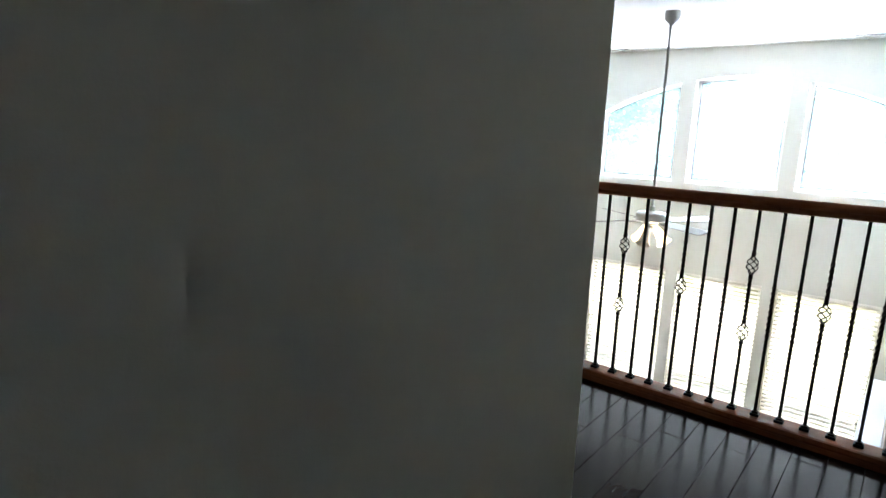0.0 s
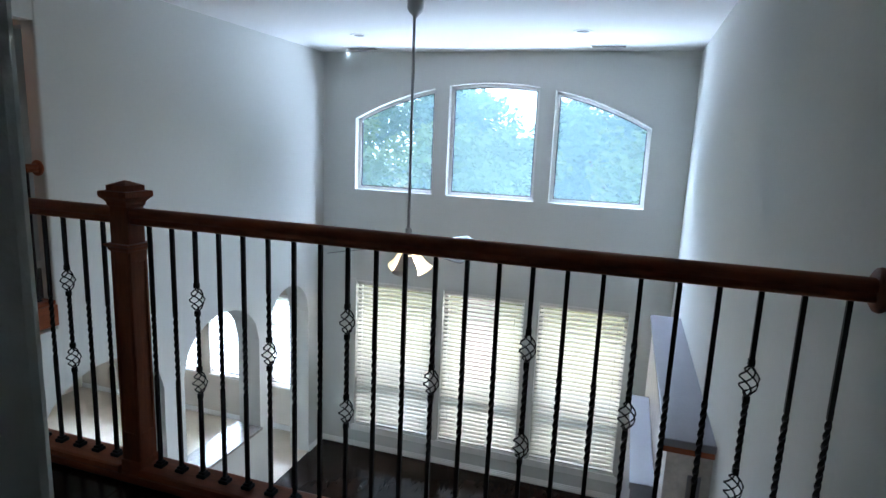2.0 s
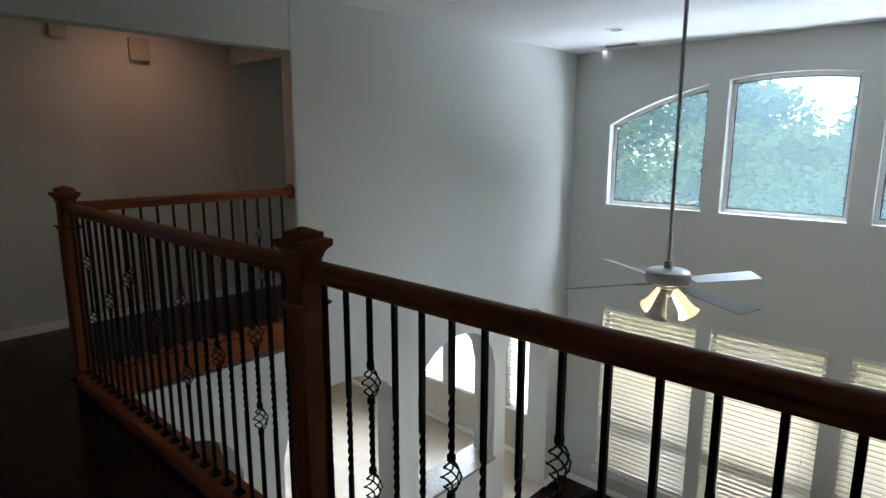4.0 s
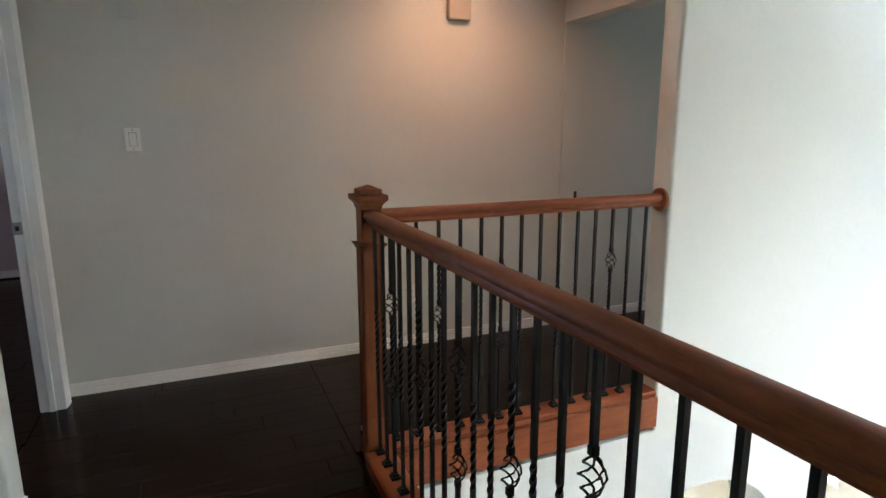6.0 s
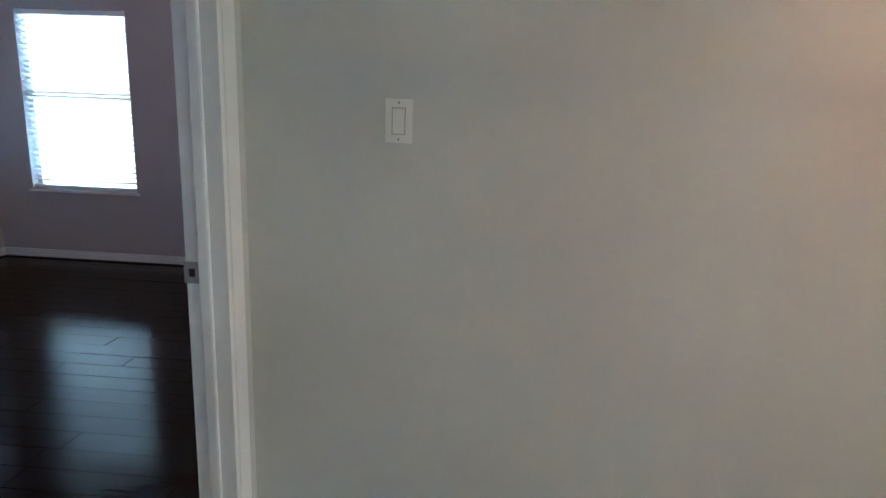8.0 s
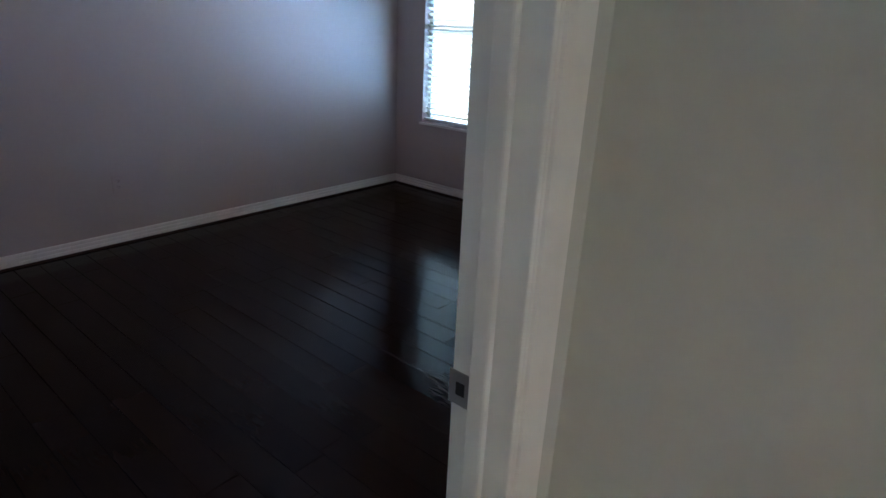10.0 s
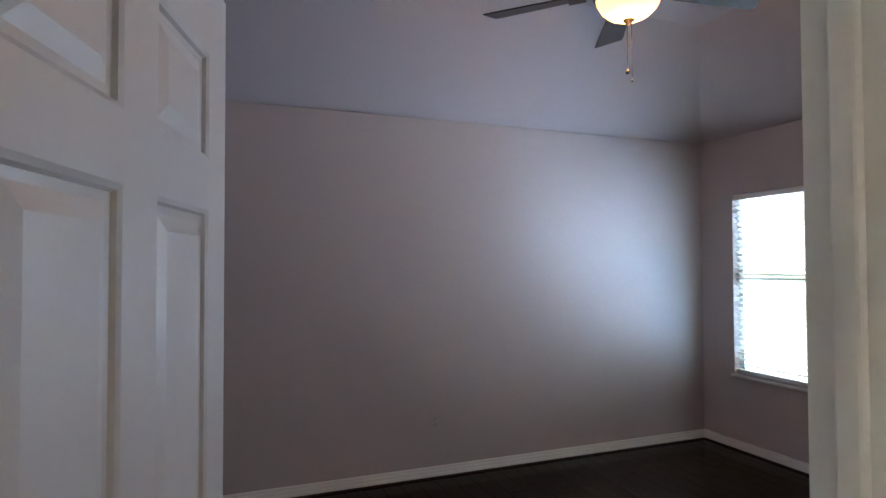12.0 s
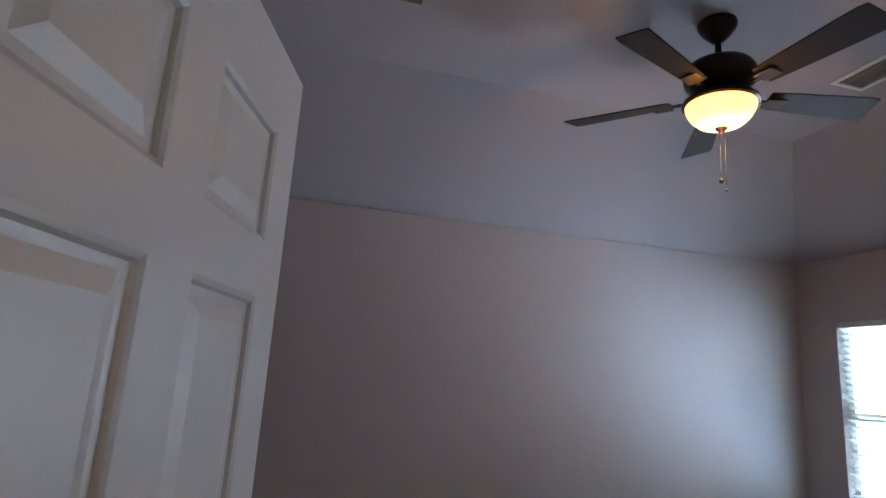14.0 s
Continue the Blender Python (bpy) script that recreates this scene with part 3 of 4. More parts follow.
def baluster_mesh(kind):
    bm = bmesh.new()
    w, lo, hi = 0.0127, SHOE, RZ - 0.028
    if kind == "plain":
        square_bar(bm, lo, 0.40, w)
        square_bar(bm, 0.40, 0.66, w, 2.25, 26)
        square_bar(bm, 0.66, hi, w)
    elif kind == "single":
        square_bar(bm, lo, 0.33, w)
        square_bar(bm, 0.33, 0.518, w, 1.5, 18)
        basket(bm, 0.573)
        square_bar(bm, 0.628, 0.80, w, 1.5, 18)
        square_bar(bm, 0.80, hi, w)
    else:
        square_bar(bm, lo, 0.359, w)
        basket(bm, 0.414)
        square_bar(bm, 0.469, 0.678, w, 2.0, 22)
        basket(bm, 0.733)
        square_bar(bm, 0.788, hi, w)
    for z0, z1, q in ((lo, lo + 0.014, 0.019), (lo + 0.014, lo + 0.024, 0.013)):
        box(bm, -q, q, -q, q, z0, z1, 0.003)
    return mesh("baluster_" + kind, bm, IRON)


BAL = {k: baluster_mesh(k) for k in ("plain", "single", "double")}


def balusters(parent, places, pattern):
    for i, (x, y) in enumerate(places, 1):
        kind = pattern(i)
        ob = new("baluster", BAL[kind])
        ob.location = (x, y, 0)
        ob.parent = parent


def shoe(a, b, mat, parent, half=0.052):
    bm = bmesh.new()
    sweep(bm, [(-half, FZ), (-half - 0.012, 0.008), (-half - 0.010, 0.026), (-half, SHOE), (half, SHOE), (half + 0.010, 0.026), (half + 0.012, 0.008), (half, FZ)], a, b)
    return part("shoe_plate", bm, mat, parent)


def rosette(centre, axis, mat, parent):
    bm = bmesh.new()
    turn = Vector((0, 0, 1)).rotation_difference(Vector(axis)).to_matrix()
    lathe(bm, [(0.001, 0), (0.056, 0.0), (0.058, 0.006), (0.056, 0.014), (0.047, 0.020), (0.001, 0.021)], centre, 32, turn)
    return part("rosette", bm, mat, parent, "", True)


rail_a = thing("landing_railing", Matrix.Translation((0, 0, 0)), "stained oak railing with twisted black iron balusters beside the landing", "railing", "landing railings")
rail_bar((0.04, 0, RZ), (XR - 0.018, 0, RZ), OAK, rail_a)
shoe((0.05, 0, 0), (XR, 0, 0), OAK, rail_a)
rosette((XR, 0, RZ), (-1, 0, 0), OAK_Z, rail_a)
balusters(rail_a, [(0.1002 * i, 0) for i in range(1, 24)], lambda i: "double" if i % 6 == 3 else ("single" if i % 6 == 0 else "plain"))

rail_b = thing("landing_railing", Matrix.Translation((0, 0, 0)), "stained oak railing with basket balusters between two newel posts", "railing", "landing railings")
rail_bar((-2.31, 0, RZ), (-0.04, 0, RZ), OAK, rail_b)
shoe((-2.30, 0, 0), (-0.05, 0, 0), OAK, rail_b)
balusters(rail_b, [(-0.020 - 0.098 * i, 0) for i in range(1, 24)], lambda i: "double" if i % 6 == 3 else ("single" if i % 6 == 0 else "plain"))

CX = -2.353
rail_c = thing("landing_railing", Matrix.Translation((CX, 0, 0)), "shorter oak railing along the hall edge with iron balusters", "railing", "landing railings")
rail_bar((0, 0.04, RZ), (0, 1.472, RZ), OAK_Y, rail_c)
shoe((0, 0.05, 0), (0, 1.49, 0), OAK_Y, rail_c)
rosette((0, 1.49, RZ), (0, -1, 0), OAK_Z, rail_c)
balusters(rail_c, [(0, 0.1003 * i) for i in range(1, 15)], lambda i: "double" if i % 6 == 0 else ("single" if i % 6 == 3 else "plain"))
bm = bmesh.new()
box(bm, -2.375, -2.270, 0.0, 1.49, -0.165, -0.002, 0.004)
tagged(part("trim_hall_edge", bm, OAK_Y), "stained oak fascia board under the railing", "trim", kind="structure")
bm = bmesh.new()
box(bm, -2.30, XR, -0.06, 0.055, -0.165, -0.002, 0.004)
tagged(part("trim_landing_edge", bm, OAK), "stained oak fascia board at the landing edge", "trim", kind="structure")


def newel_post(where, label):
    post = thing("newel_post", where, label, "newel post", "newel posts")
    bm = bmesh.new()
    box(bm, -0.043, 0.043, -0.043, 0.043, FZ, 1.075, 0.003)
    part("shaft", bm, OAK_Z, post)
    for face in range(4):
        bm = bmesh.new()
        r = Matrix.Rotation(face * math.pi / 2, 4, "Z")
        for b in ((-0.043, 0.043, 0.043, 0.047, 0.845, 0.890), (-0.043, 0.043, 0.043, 0.047, 0.0, 0.17), (-0.043, -0.030, 0.043, 0.047, 0.17, 0.845), (0.030, 0.043, 0.043, 0.047, 0.17, 0.845)):
            box(bm, *b, 0.001)
        bmesh.ops.transform(bm, matrix=r, verts=bm.verts)
        part("panel_frame", bm, OAK_Z, post)

    def square_profile(profile):
        bm = bmesh.new()
        rings = [[bm.verts.new((sx * h, sy * h, z)) for sx, sy in ((-1, -1), (1, -1), (1, 1), (-1, 1))] for h, z in profile]
        for a, b in zip(rings, rings[1:]):
            for i in range(4):
                bm.faces.new((a[i], a[(i + 1) % 4], b[(i + 1) % 4], b[i]))
        bm.faces.new(rings[0][::-1])
        bm.faces.new(rings[-1])
        return bm

    part("ring_moulding", square_profile([(0.043, 0.882), (0.050, 0.890), (0.053, 0.900), (0.061, 0.908), (0.061, 0.914), (0.044, 0.916)]), OAK_Z, post)
    part("cap", square_profile([(0.043, 1.050), (0.047, 1.056), (0.049, 1.066), (0.056, 1.076), (0.065, 1.084), (0.068, 1.088), (0.068, 1.104), (0.066, 1.107), (0.044, 1.108)]), OAK_Z, post)
    part("cap_block", square_profile([(0.047, 1.107), (0.047, 1.128), (0.044, 1.128), (0.004, 1.144)]), OAK_Z, post)
    bm = bmesh.new()
    box(bm, -0.052, 0.052, -0.052, 0.052, FZ, 0.055, 0.004)
    part("plinth", bm, OAK_Z, post)
    return post


newel_post(Matrix.Diagonal((0.94, 0.94, 1, 1)), "square stained oak newel post midway along the railing")
newel_post(Matrix.Translation((CX, 0, 0)) @ Matrix.Diagonal((0.94, 0.94, 1, 1)), "square stained oak corner newel post of the landing")

# ---- windows and blinds ----
def sash(bm, x0, x1, z0, z1, y, w=0.045, d=0.05):
    box(bm, x0, x0 + w, y, y + d, z0, z1)
    box(bm, x1 - w, x1, y, y + d, z0, z1)
    box(bm, x0 + w, x1 - w, y, y + d, z0, z0 + w)


def arched_window(name, x0, x1):
    win = tagged(new(name), "fixed window with curved head and white vinyl frame", "window", kind="structure")
    y, w = YW + 0.10, 0.042
    bm = bmesh.new()
    sash(bm, x0, x1, SILL, arc(x0 if abs(x0) > abs(x1) else x1) - 0.0, y, w)
    lower = min(arc(x0), arc(x1))
    n = 16
    for i in range(n):
        a, b = x0 + (x1 - x0) * i / n, x0 + (x1 - x0) * (i + 1) / n
        f = [bm.verts.new(p) for p in ((a, y, arc(a) - w), (b, y, arc(b) - w), (b, y, arc(b)), (a, y, arc(a)))]
        g = [bm.verts.new((v.co.x, y + 0.05, v.co.z)) for v in f]
        bm.faces.new(f)
        bm.faces.new(g[::-1])
        bm.faces.new((f[0], f[1], g[1], g[0]))
    for x in (x0, x1):
        z = arc(x)
        if z > lower + 0.01:
            a, b = (x, x + w) if x == x0 else (x - w, x)
            box(bm, a, b, y, y + 0.05, lower, z - 0.01)
    part("window_frame", bm, VINYL, win)
    bm = bmesh.new()
    g = 0.012
    box(bm, x0 + w, x0 + w + g, y + 0.012, y + 0.03, SILL + w, arc(x0) - w - 0.005)
    box(bm, x1 - w - g, x1 - w, y + 0.012, y + 0.03, SILL + w, arc(x1) - w - 0.005)
    box(bm, x0 + w, x1 - w, y + 0.012, y + 0.03, SILL + w, SILL + w + g)
    for i in range(n):
        a, b = x0 + w + (x1 - x0 - 2 * w) * i / n, x0 + w + (x1 - x0 - 2 * w) * (i + 1) / n
        f = [bm.verts.new(p) for p in ((a, y + 0.012, arc(a) - w - g), (b, y + 0.012, arc(b) - w - g), (b, y + 0.012, arc(b) - w), (a, y + 0.012, arc(a) - w))]
        bm.faces.new(f)
    part("gasket", bm, DARKFRAME, win)
    bm = bmesh.new()
    top = [(x0 + w + (x1 - x0 - 2 * w) * i / n) for i in range(n + 1)]
    bm.faces.new([bm.verts.new((x, y + 0.025, SILL + w)) for x in (x0 + w, x1 - w)] + [bm.verts.new((x, y + 0.025, arc(x) - w)) for x in reversed(top)])
    pane = part("pane", bm, VEILED, win)
    pane.visible_shadow = False
    return win


for i, (a, b) in enumerate(UP, 1):
    arched_window("window_%d" % i, a, b)


def box_window(name, u0, u1, z0, z1, put, label, rail=None, fd=0.10):
    """put turns (along the wall, depth into it, up) into the world."""
    win = tagged(new(name), label, "window", kind="structure")

    def boxes(bm, *bs):
        for b in bs:
            p, q = put(b[0], b[2], b[4]), put(b[1], b[3], b[5])
            box(bm, *[v for pair in zip(p, q) for v in pair])
    w = 0.045
    bm = bmesh.new()
    bars = [(u0, u0 + w, fd, fd + 0.05, z0, z1), (u1 - w, u1, fd, fd + 0.05, z0, z1), (u0 + w, u1 - w, fd, fd + 0.05, z0, z0 + w), (u0 + w, u1 - w, fd, fd + 0.05, z1 - w, z1)]
    if rail:
        bars.append((u0 + w, u1 - w, fd - 0.005, fd + 0.045, rail - 0.022, rail + 0.022))
    boxes(bm, *bars)
    part("window_frame", bm, VINYL, win)
    bm = bmesh.new()
    boxes(bm, (u0 - 0.02, u1 + 0.02, -0.022, 0.10, z0 - 0.02, z0 - 0.002))
    part("window_sill", bm, TRIM, win)
    for lo, hi in ((z0 + w, (rail or z1) - 0.022), ((rail or z1) + 0.022, z1 - w)):
        if hi - lo > 0.1:
            bm = bmesh.new()
            boxes(bm, (u0 + w, u1 - w, fd + 0.022, fd + 0.026, lo, hi))
            pane = part("pane", bm, GLASS, win)
            pane.visible_shadow = False
    return win


def blind(u0, u1, z0, z1, put, turn, tilt, pitch, label, depth=0.045):
    bl = thing("window_blind", Matrix.Identity(4), label, "window blind", "window blinds")
    bm = bmesh.new()
    p, q = put(u0 + 0.006, depth - 0.025, z1 - 0.045), put(u1 - 0.006, depth + 0.025, z1 - 0.004)
    box(bm, *[v for pair in zip(p, q) for v in pair])
    part("headrail", bm, PLASTIC, bl)
    n = int((z1 - z0 - 0.08) / pitch)
    bm = bmesh.new()
    half = (u1 - u0) / 2 - 0.008
    prof = [(-0.030, -0.0012), (0, 0.0016), (0.030, -0.0012), (0.030, -0.0040), (0, -0.0012), (-0.030, -0.0040)]
    a = [bm.verts.new((-half, p, q)) for p, q in prof]
    b = [bm.verts.new((half, p, q)) for p, q in prof]
    for i in range(6):
        bm.faces.new((a[i], a[(i + 1) % 6], b[(i + 1) % 6], b[i]))
    slat = mesh("slat", bm, SLAT)
    for i in range(n):
        ob = new("slat", slat)
        ob.matrix_world = Matrix.Translation(put((u0 + u1) / 2, depth, z1 - 0.06 - pitch * i)) @ turn @ Matrix.Rotation(radians(tilt), 4, "X")
        ob.parent = bl
    bm = bmesh.new()
    zb = z1 - 0.06 - pitch * n
    p, q = put(u0 + 0.008, depth - 0.024, zb - 0.012), put(u1 - 0.008, depth + 0.024, zb + 0.006)
    box(bm, *[v for pair in zip(p, q) for v in pair])
    part("bottom_rail", bm, PLASTIC, bl)
    for u in (u0 + 0.12, u1 - 0.12):
        bm = bmesh.new()
        tube(bm, put(u, depth - 0.027, zb), put(u, depth - 0.027, z1 - 0.04), 0.0012, n=5)
        part("ladder_cord", bm, PLASTIC, bl)
    return bl


to_n = lambda u, d, z: (u, YW + d, z)
for i, (a, b) in enumerate(DOWN, 4):
    box_window("window_%d" % i, a, b, LB, LT, to_n, "tall double-hung window behind white blinds", -2.09)
    blind(a, b, LB, LT, to_n, Matrix.Identity(4), 20, 0.058, "white slatted blind lowered with slats half open")
bm = bmesh.new()
for a, b in ((DOWN[0][0] - 0.05, DOWN[2][1] + 0.05),):
    box(bm, a, b, YW - 0.014, YW, LB - 0.10, LB - 0.021, 0.003)
tagged(part("trim_window_apron", bm, TRIM), "white wooden apron under the windows", "trim", kind="structure")
for i, (a, b) in enumerate(NW, 7):
    box_window("window_%d" % i, a, b, -2.45, -1.0, to_n, "bright nook window with white frame")
    blind(a, b, -2.45, -1.0, to_n, Matrix.Identity(4), 22, 0.058, "white slatted blind in the breakfast nook")
to_w = lambda u, d, z: (BW - d, u, z)
box_window("window_10", WY0, WY1, WZ0, WZ1, to_w, "white double-hung bedroom window glaring with daylight", 1.37, 0.064)
blind(WY0, WY1, WZ0, WZ1, to_w, Matrix.Rotation(radians(90), 4, "Z"), -24, 0.046, "white slatted blind with open slats in the bedroom", 0.032)

# this window is out of sight and only added for the hall's light
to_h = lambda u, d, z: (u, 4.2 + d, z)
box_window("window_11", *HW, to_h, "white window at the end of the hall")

# ---- great room fan ----
def fan_blade(bm, r0, r1, w0, w1, thick=0.006, pitch=11):
    pts = []
    n = 10
    for i in range(n + 1):
        t = i / n
        w = w0 + (w1 - w0) * t ** 0.8
        pts.append((r0 + (r1 - r0) * t, w / 2))
    top, bot = [], []
    outline = [(x, y) for x, y in pts] + [(r1 - 0.012, -pts[-1][1] * 0.9)] + [(x, -y) for x, y in reversed(pts[:-1])]
    m = Matrix.Rotation(radians(pitch), 4, "X")
    a = [bm.verts.new(m @ Vector((x, y, thick / 2))) for x, y in outline]
    b = [bm.verts.new(m @ Vector((x, y, -thick / 2))) for x, y in outline]
    bm.faces.new(a)
    bm.faces.new(b[::-1])
    for i in range(len(a)):
        j = (i + 1) % len(a)
        bm.faces.new((a[i], b[i], b[j], a[j]))


gf = thing("ceiling_fan", Matrix.Translation((-0.02, 2.95, -0.05)), "brushed nickel ceiling fan on a long rod with lit tulip shades", "ceiling fan")
bm = bmesh.new()
lathe(bm, [(0.001, TOP + 0.05), (0.068, TOP + 0.05), (0.068, TOP - 0.012), (0.058, TOP - 0.035), (0.030, TOP - 0.062), (0.018, TOP - 0.078), (0.012, TOP - 0.080)])
part("canopy", bm, NICKEL, gf, "", True)
bm = bmesh.new()
tube(bm, (0, 0, 0.58), (0, FZ, TOP - 0.07), 0.0127, n=14)
part("downrod", bm, NICKEL, gf, "", True)
bm = bmesh.new()
lathe(bm, [(0.014, 0.640), (0.028, 0.635), (0.030, 0.590), (0.060, 0.582), (0.130, 0.574), (0.146, 0.562), (0.150, 0.545), (0.150, 0.505), (0.146, 0.492), (0.110, 0.480), (0.001, 0.470)], n=36)
part("motor_housing", bm, NICKEL, gf, "", True)
for k in range(4):
    bm = bmesh.new()
    fan_blade(bm, 0.20, 0.76, 0.10, 0.135, pitch=13)
    box(bm, 0.13, 0.26, -0.018, 0.018, -0.010, -0.004, 0.002)
    bl = part("blade", bm, BLADE_W, gf)
    bl.matrix_local = Matrix.Translation((0, 0, 0.490)) @ Matrix.Rotation(radians(58 + 90 * k), 4, "Z")
bm = bmesh.new()
lathe(bm, [(0.001, 0.385), (0.030, 0.390), (0.045, 0.410), (0.045, 0.440), (0.070, 0.455), (0.075, 0.472)], n=24)
part("light_hub", bm, NICKEL, gf, "", True)
for k in range(3):
    bm = bmesh.new()
    a = radians(30 + 120 * k)
    d = Vector((math.cos(a), math.sin(a), 0))
    axis = (d * 0.65 + Vector((0, 0, -1))).normalized()
    turn = Vector((0, 0, 1)).rotation_difference(axis).to_matrix()
    c = d * 0.055 + Vector((0, 0, 0.425))
    lathe(bm, [(0.022, 0.0), (0.032, 0.02), (0.040, 0.06), (0.048, 0.12), (0.060, 0.165), (0.076, 0.190), (0.074, 0.191), (0.057, 0.164), (0.044, 0.118), (0.036, 0.06), (0.022, 0.018)], c, 24, turn)
    part("tulip_shade", bm, SHADE_OFF if k == 2 else SHADE, gf, "unlit frosted glass shade" if k == 2 else "lit frosted glass shade", True)

# ---- bedroom fan ----
bf = thing("ceiling_fan", Matrix.Translation((-4.431, -3.004, 0)), "dark bronze ceiling fan with walnut blades and lit amber bowl", "ceiling fan")
bm = bmesh.new()
lathe(bm, [(0.001, FT), (0.078, FT), (0.080, FT - 0.014), (0.072, FT - 0.034), (0.048, FT - 0.066), (0.030, FT - 0.084), (0.020, FT - 0.095), (0.012, FT - 0.097)])
part("canopy", bm, BRONZE, bf, "", True)
bm = bmesh.new()
tube(bm, (0, 0, 2.84), (0, 0, FT - 0.08), 0.0135, n=14)
part("downrod", bm, BRONZE, bf, "", True)
bm = bmesh.new()
lathe(bm, [(0.014, 2.890), (0.040, 2.880), (0.070, 2.867), (0.128, 2.851), (0.142, 2.831), (0.145, 2.805), (0.138, 2.770), (0.110, 2.745), (0.085, 2.727), (0.085, 2.712), (0.122, 2.700), (0.150, 2.690), (0.152, 2.677), (0.140, 2.671), (0.001, 2.670)], n=36)
part("motor_housing", bm, BRONZE, bf, "", True)
for k in range(5):
    bm = bmesh.new()
    fan_blade(bm, 0.20, 0.66, 0.100, 0.150, pitch=-13)
    bl = part("blade", bm, WALNUT, bf)
    bl.matrix_local = Matrix.Translation((0, 0, 2.716)) @ Matrix.Rotation(radians(24 + 72 * k), 4, "Z")
    bm = bmesh.new()
    box(bm, 0.09, 0.20, -0.012, 0.012, -0.012, -0.004, 0.003)
    box(bm, 0.19, 0.27, -0.034, 0.034, -0.012, -0.005, 0.003)
    part("blade_bracket", bm, BRONZE, bl)
bm = bmesh.new()
lathe(bm, [(0.142, 2.690), (0.141, 2.680), (0.135, 2.652), (0.118, 2.620), (0.090, 2.594), (0.055, 2.578), (0.015, 2.572), (0.001, 2.572)], n=36)
part("glass_bowl", bm, BOWL, bf, "glowing amber glass bowl", True)
bm = bmesh.new()
lathe(bm, [(0.001, 2.580), (0.024, 2.578), (0.026, 2.570), (0.014, 2.560), (0.010, 2.552), (0.001, 2.548)], n=16)
part("finial", bm, BRONZE, bf, "", True)
for dx, z1, r in ((-0.012, 2.305, 0.006), (0.012, 2.340, 0.011)):
    bm = bmesh.new()
    tube(bm, (dx, 0.004, z1 + 0.02), (dx, 0.004, 2.565), 0.0014, n=6)
    lathe(bm, [(0.001, z1 - r), (r * 0.8, z1 - r * 0.5), (r, z1 + r * 0.2), (r * 0.5, z1 + r), (0.001, z1 + r * 1.8)], (dx, 0.004, 0), 12)
    part("pull_chain", bm, BRONZE, bf)
lamp("bedroom_fan_bulb", "POINT", Matrix.Translation((-4.431, -3.004, 2.48)), 1.7, (1.0, 0.60, 0.30), radius=0.05)
lamp("great_room_fan_bulb", "POINT", Matrix.Translation((-0.02, 2.95, 0.22)), 12, (1.0, 0.75, 0.45), radius=0.06)

# ---- ceiling fittings ----
def recessed_light(x, y, z, lens, label):
    can = thing("recessed_light", Matrix.Translation((x, y, z)), label, "ceiling light", "recessed lights")
    bm = bmesh.new()
    lathe(bm, [(0.060, -0.001), (0.064, -0.006), (0.092, -0.007), (0.098, -0.001)], n=32)
    part("trim_ring", bm, PLASTIC, can, "", True)
    bm = bmesh.new()
    lathe(bm, [(0.001, -0.002), (0.060, -0.002)], n=32)
    part("lens", bm, lens, can)


recessed_light(-1.22, 4.38, TOP, LENS_OFF, "small round recessed light in the white ceiling")
recessed_light(1.18, 4.32, TOP, LENS_OFF, "small round recessed light in the white ceiling")
recessed_light(1.79, 3.05, TOP, LENS, "lit round recessed light in the white ceiling")
recessed_light(-3.0, 0.85, TOP, LENS, "lit recessed light over the hall wall")
lamp("hall_can", "SPOT", look((-3.0, 0.85, TOP - 0.02), (-3.2, 0.85, 0.0)), 13, (1.0, 0.52, 0.31), cone=165, radius=0.09)


def vent(where, w, h, slats, label, mid=False, rim=PLASTIC, blade=GRILLE):
    v = thing("ceiling_vent", where, label, "ceiling vent")
    bm = bmesh.new()
    b = 0.022
    for q in ((-w / 2, w / 2, -h / 2, -h / 2 + b), (-w / 2, w / 2, h / 2 - b, h / 2), (-w / 2, -w / 2 + b, -h / 2 + b, h / 2 - b), (w / 2 - b, w / 2, -h / 2 + b, h / 2 - b)):
        box(bm, *q, -0.009, -0.001, 0.002)
    if mid:
        box(bm, -b / 2, b / 2, -h / 2 + b, h / 2 - b, -0.009, -0.001)
    part("frame", bm, rim, v)
    bm = bmesh.new()
    box(bm, -w / 2 + b, w / 2 - b, -h / 2 + b, h / 2 - b, -0.003, -0.001)
    part("backing", bm, VENTGREY, v)
    n = slats
    bm = bmesh.new()
    box(bm, -w / 2 + b, w / 2 - b, -0.0045, 0.0045, -0.001, 0.001)
    bmesh.ops.rotate(bm, verts=bm.verts, matrix=Matrix.Rotation(radians(40), 3, "X"), cent=(0, 0, 0))
    data = mesh("slat", bm, blade)
    for i in range(n):
        ob = new("slat", data)
        ob.location = (0, -h / 2 + b + (h - 2 * b) * (i + 0.5) / n, -0.006)
        ob.parent = v
    return v


vent(pose(-1.59, 5.24, TOP), 0.42, 0.16, 6, "white slotted supply vent in the ceiling")
vent(pose(1.39, 5.18, TOP), 0.40, 0.16, 6, "white slotted supply vent in the ceiling")
vent(pose(-3.03, -3.16, FT), 0.36, 0.36, 26, "square return air grille in the bedroom ceiling", True, CEIL_BED)
vent(pose(-5.38, -3.07, FT, 0, 0, 90), 0.30, 0.20, 4, "white supply vent beside the bedroom fan", False, PLASTIC, GRILLE)

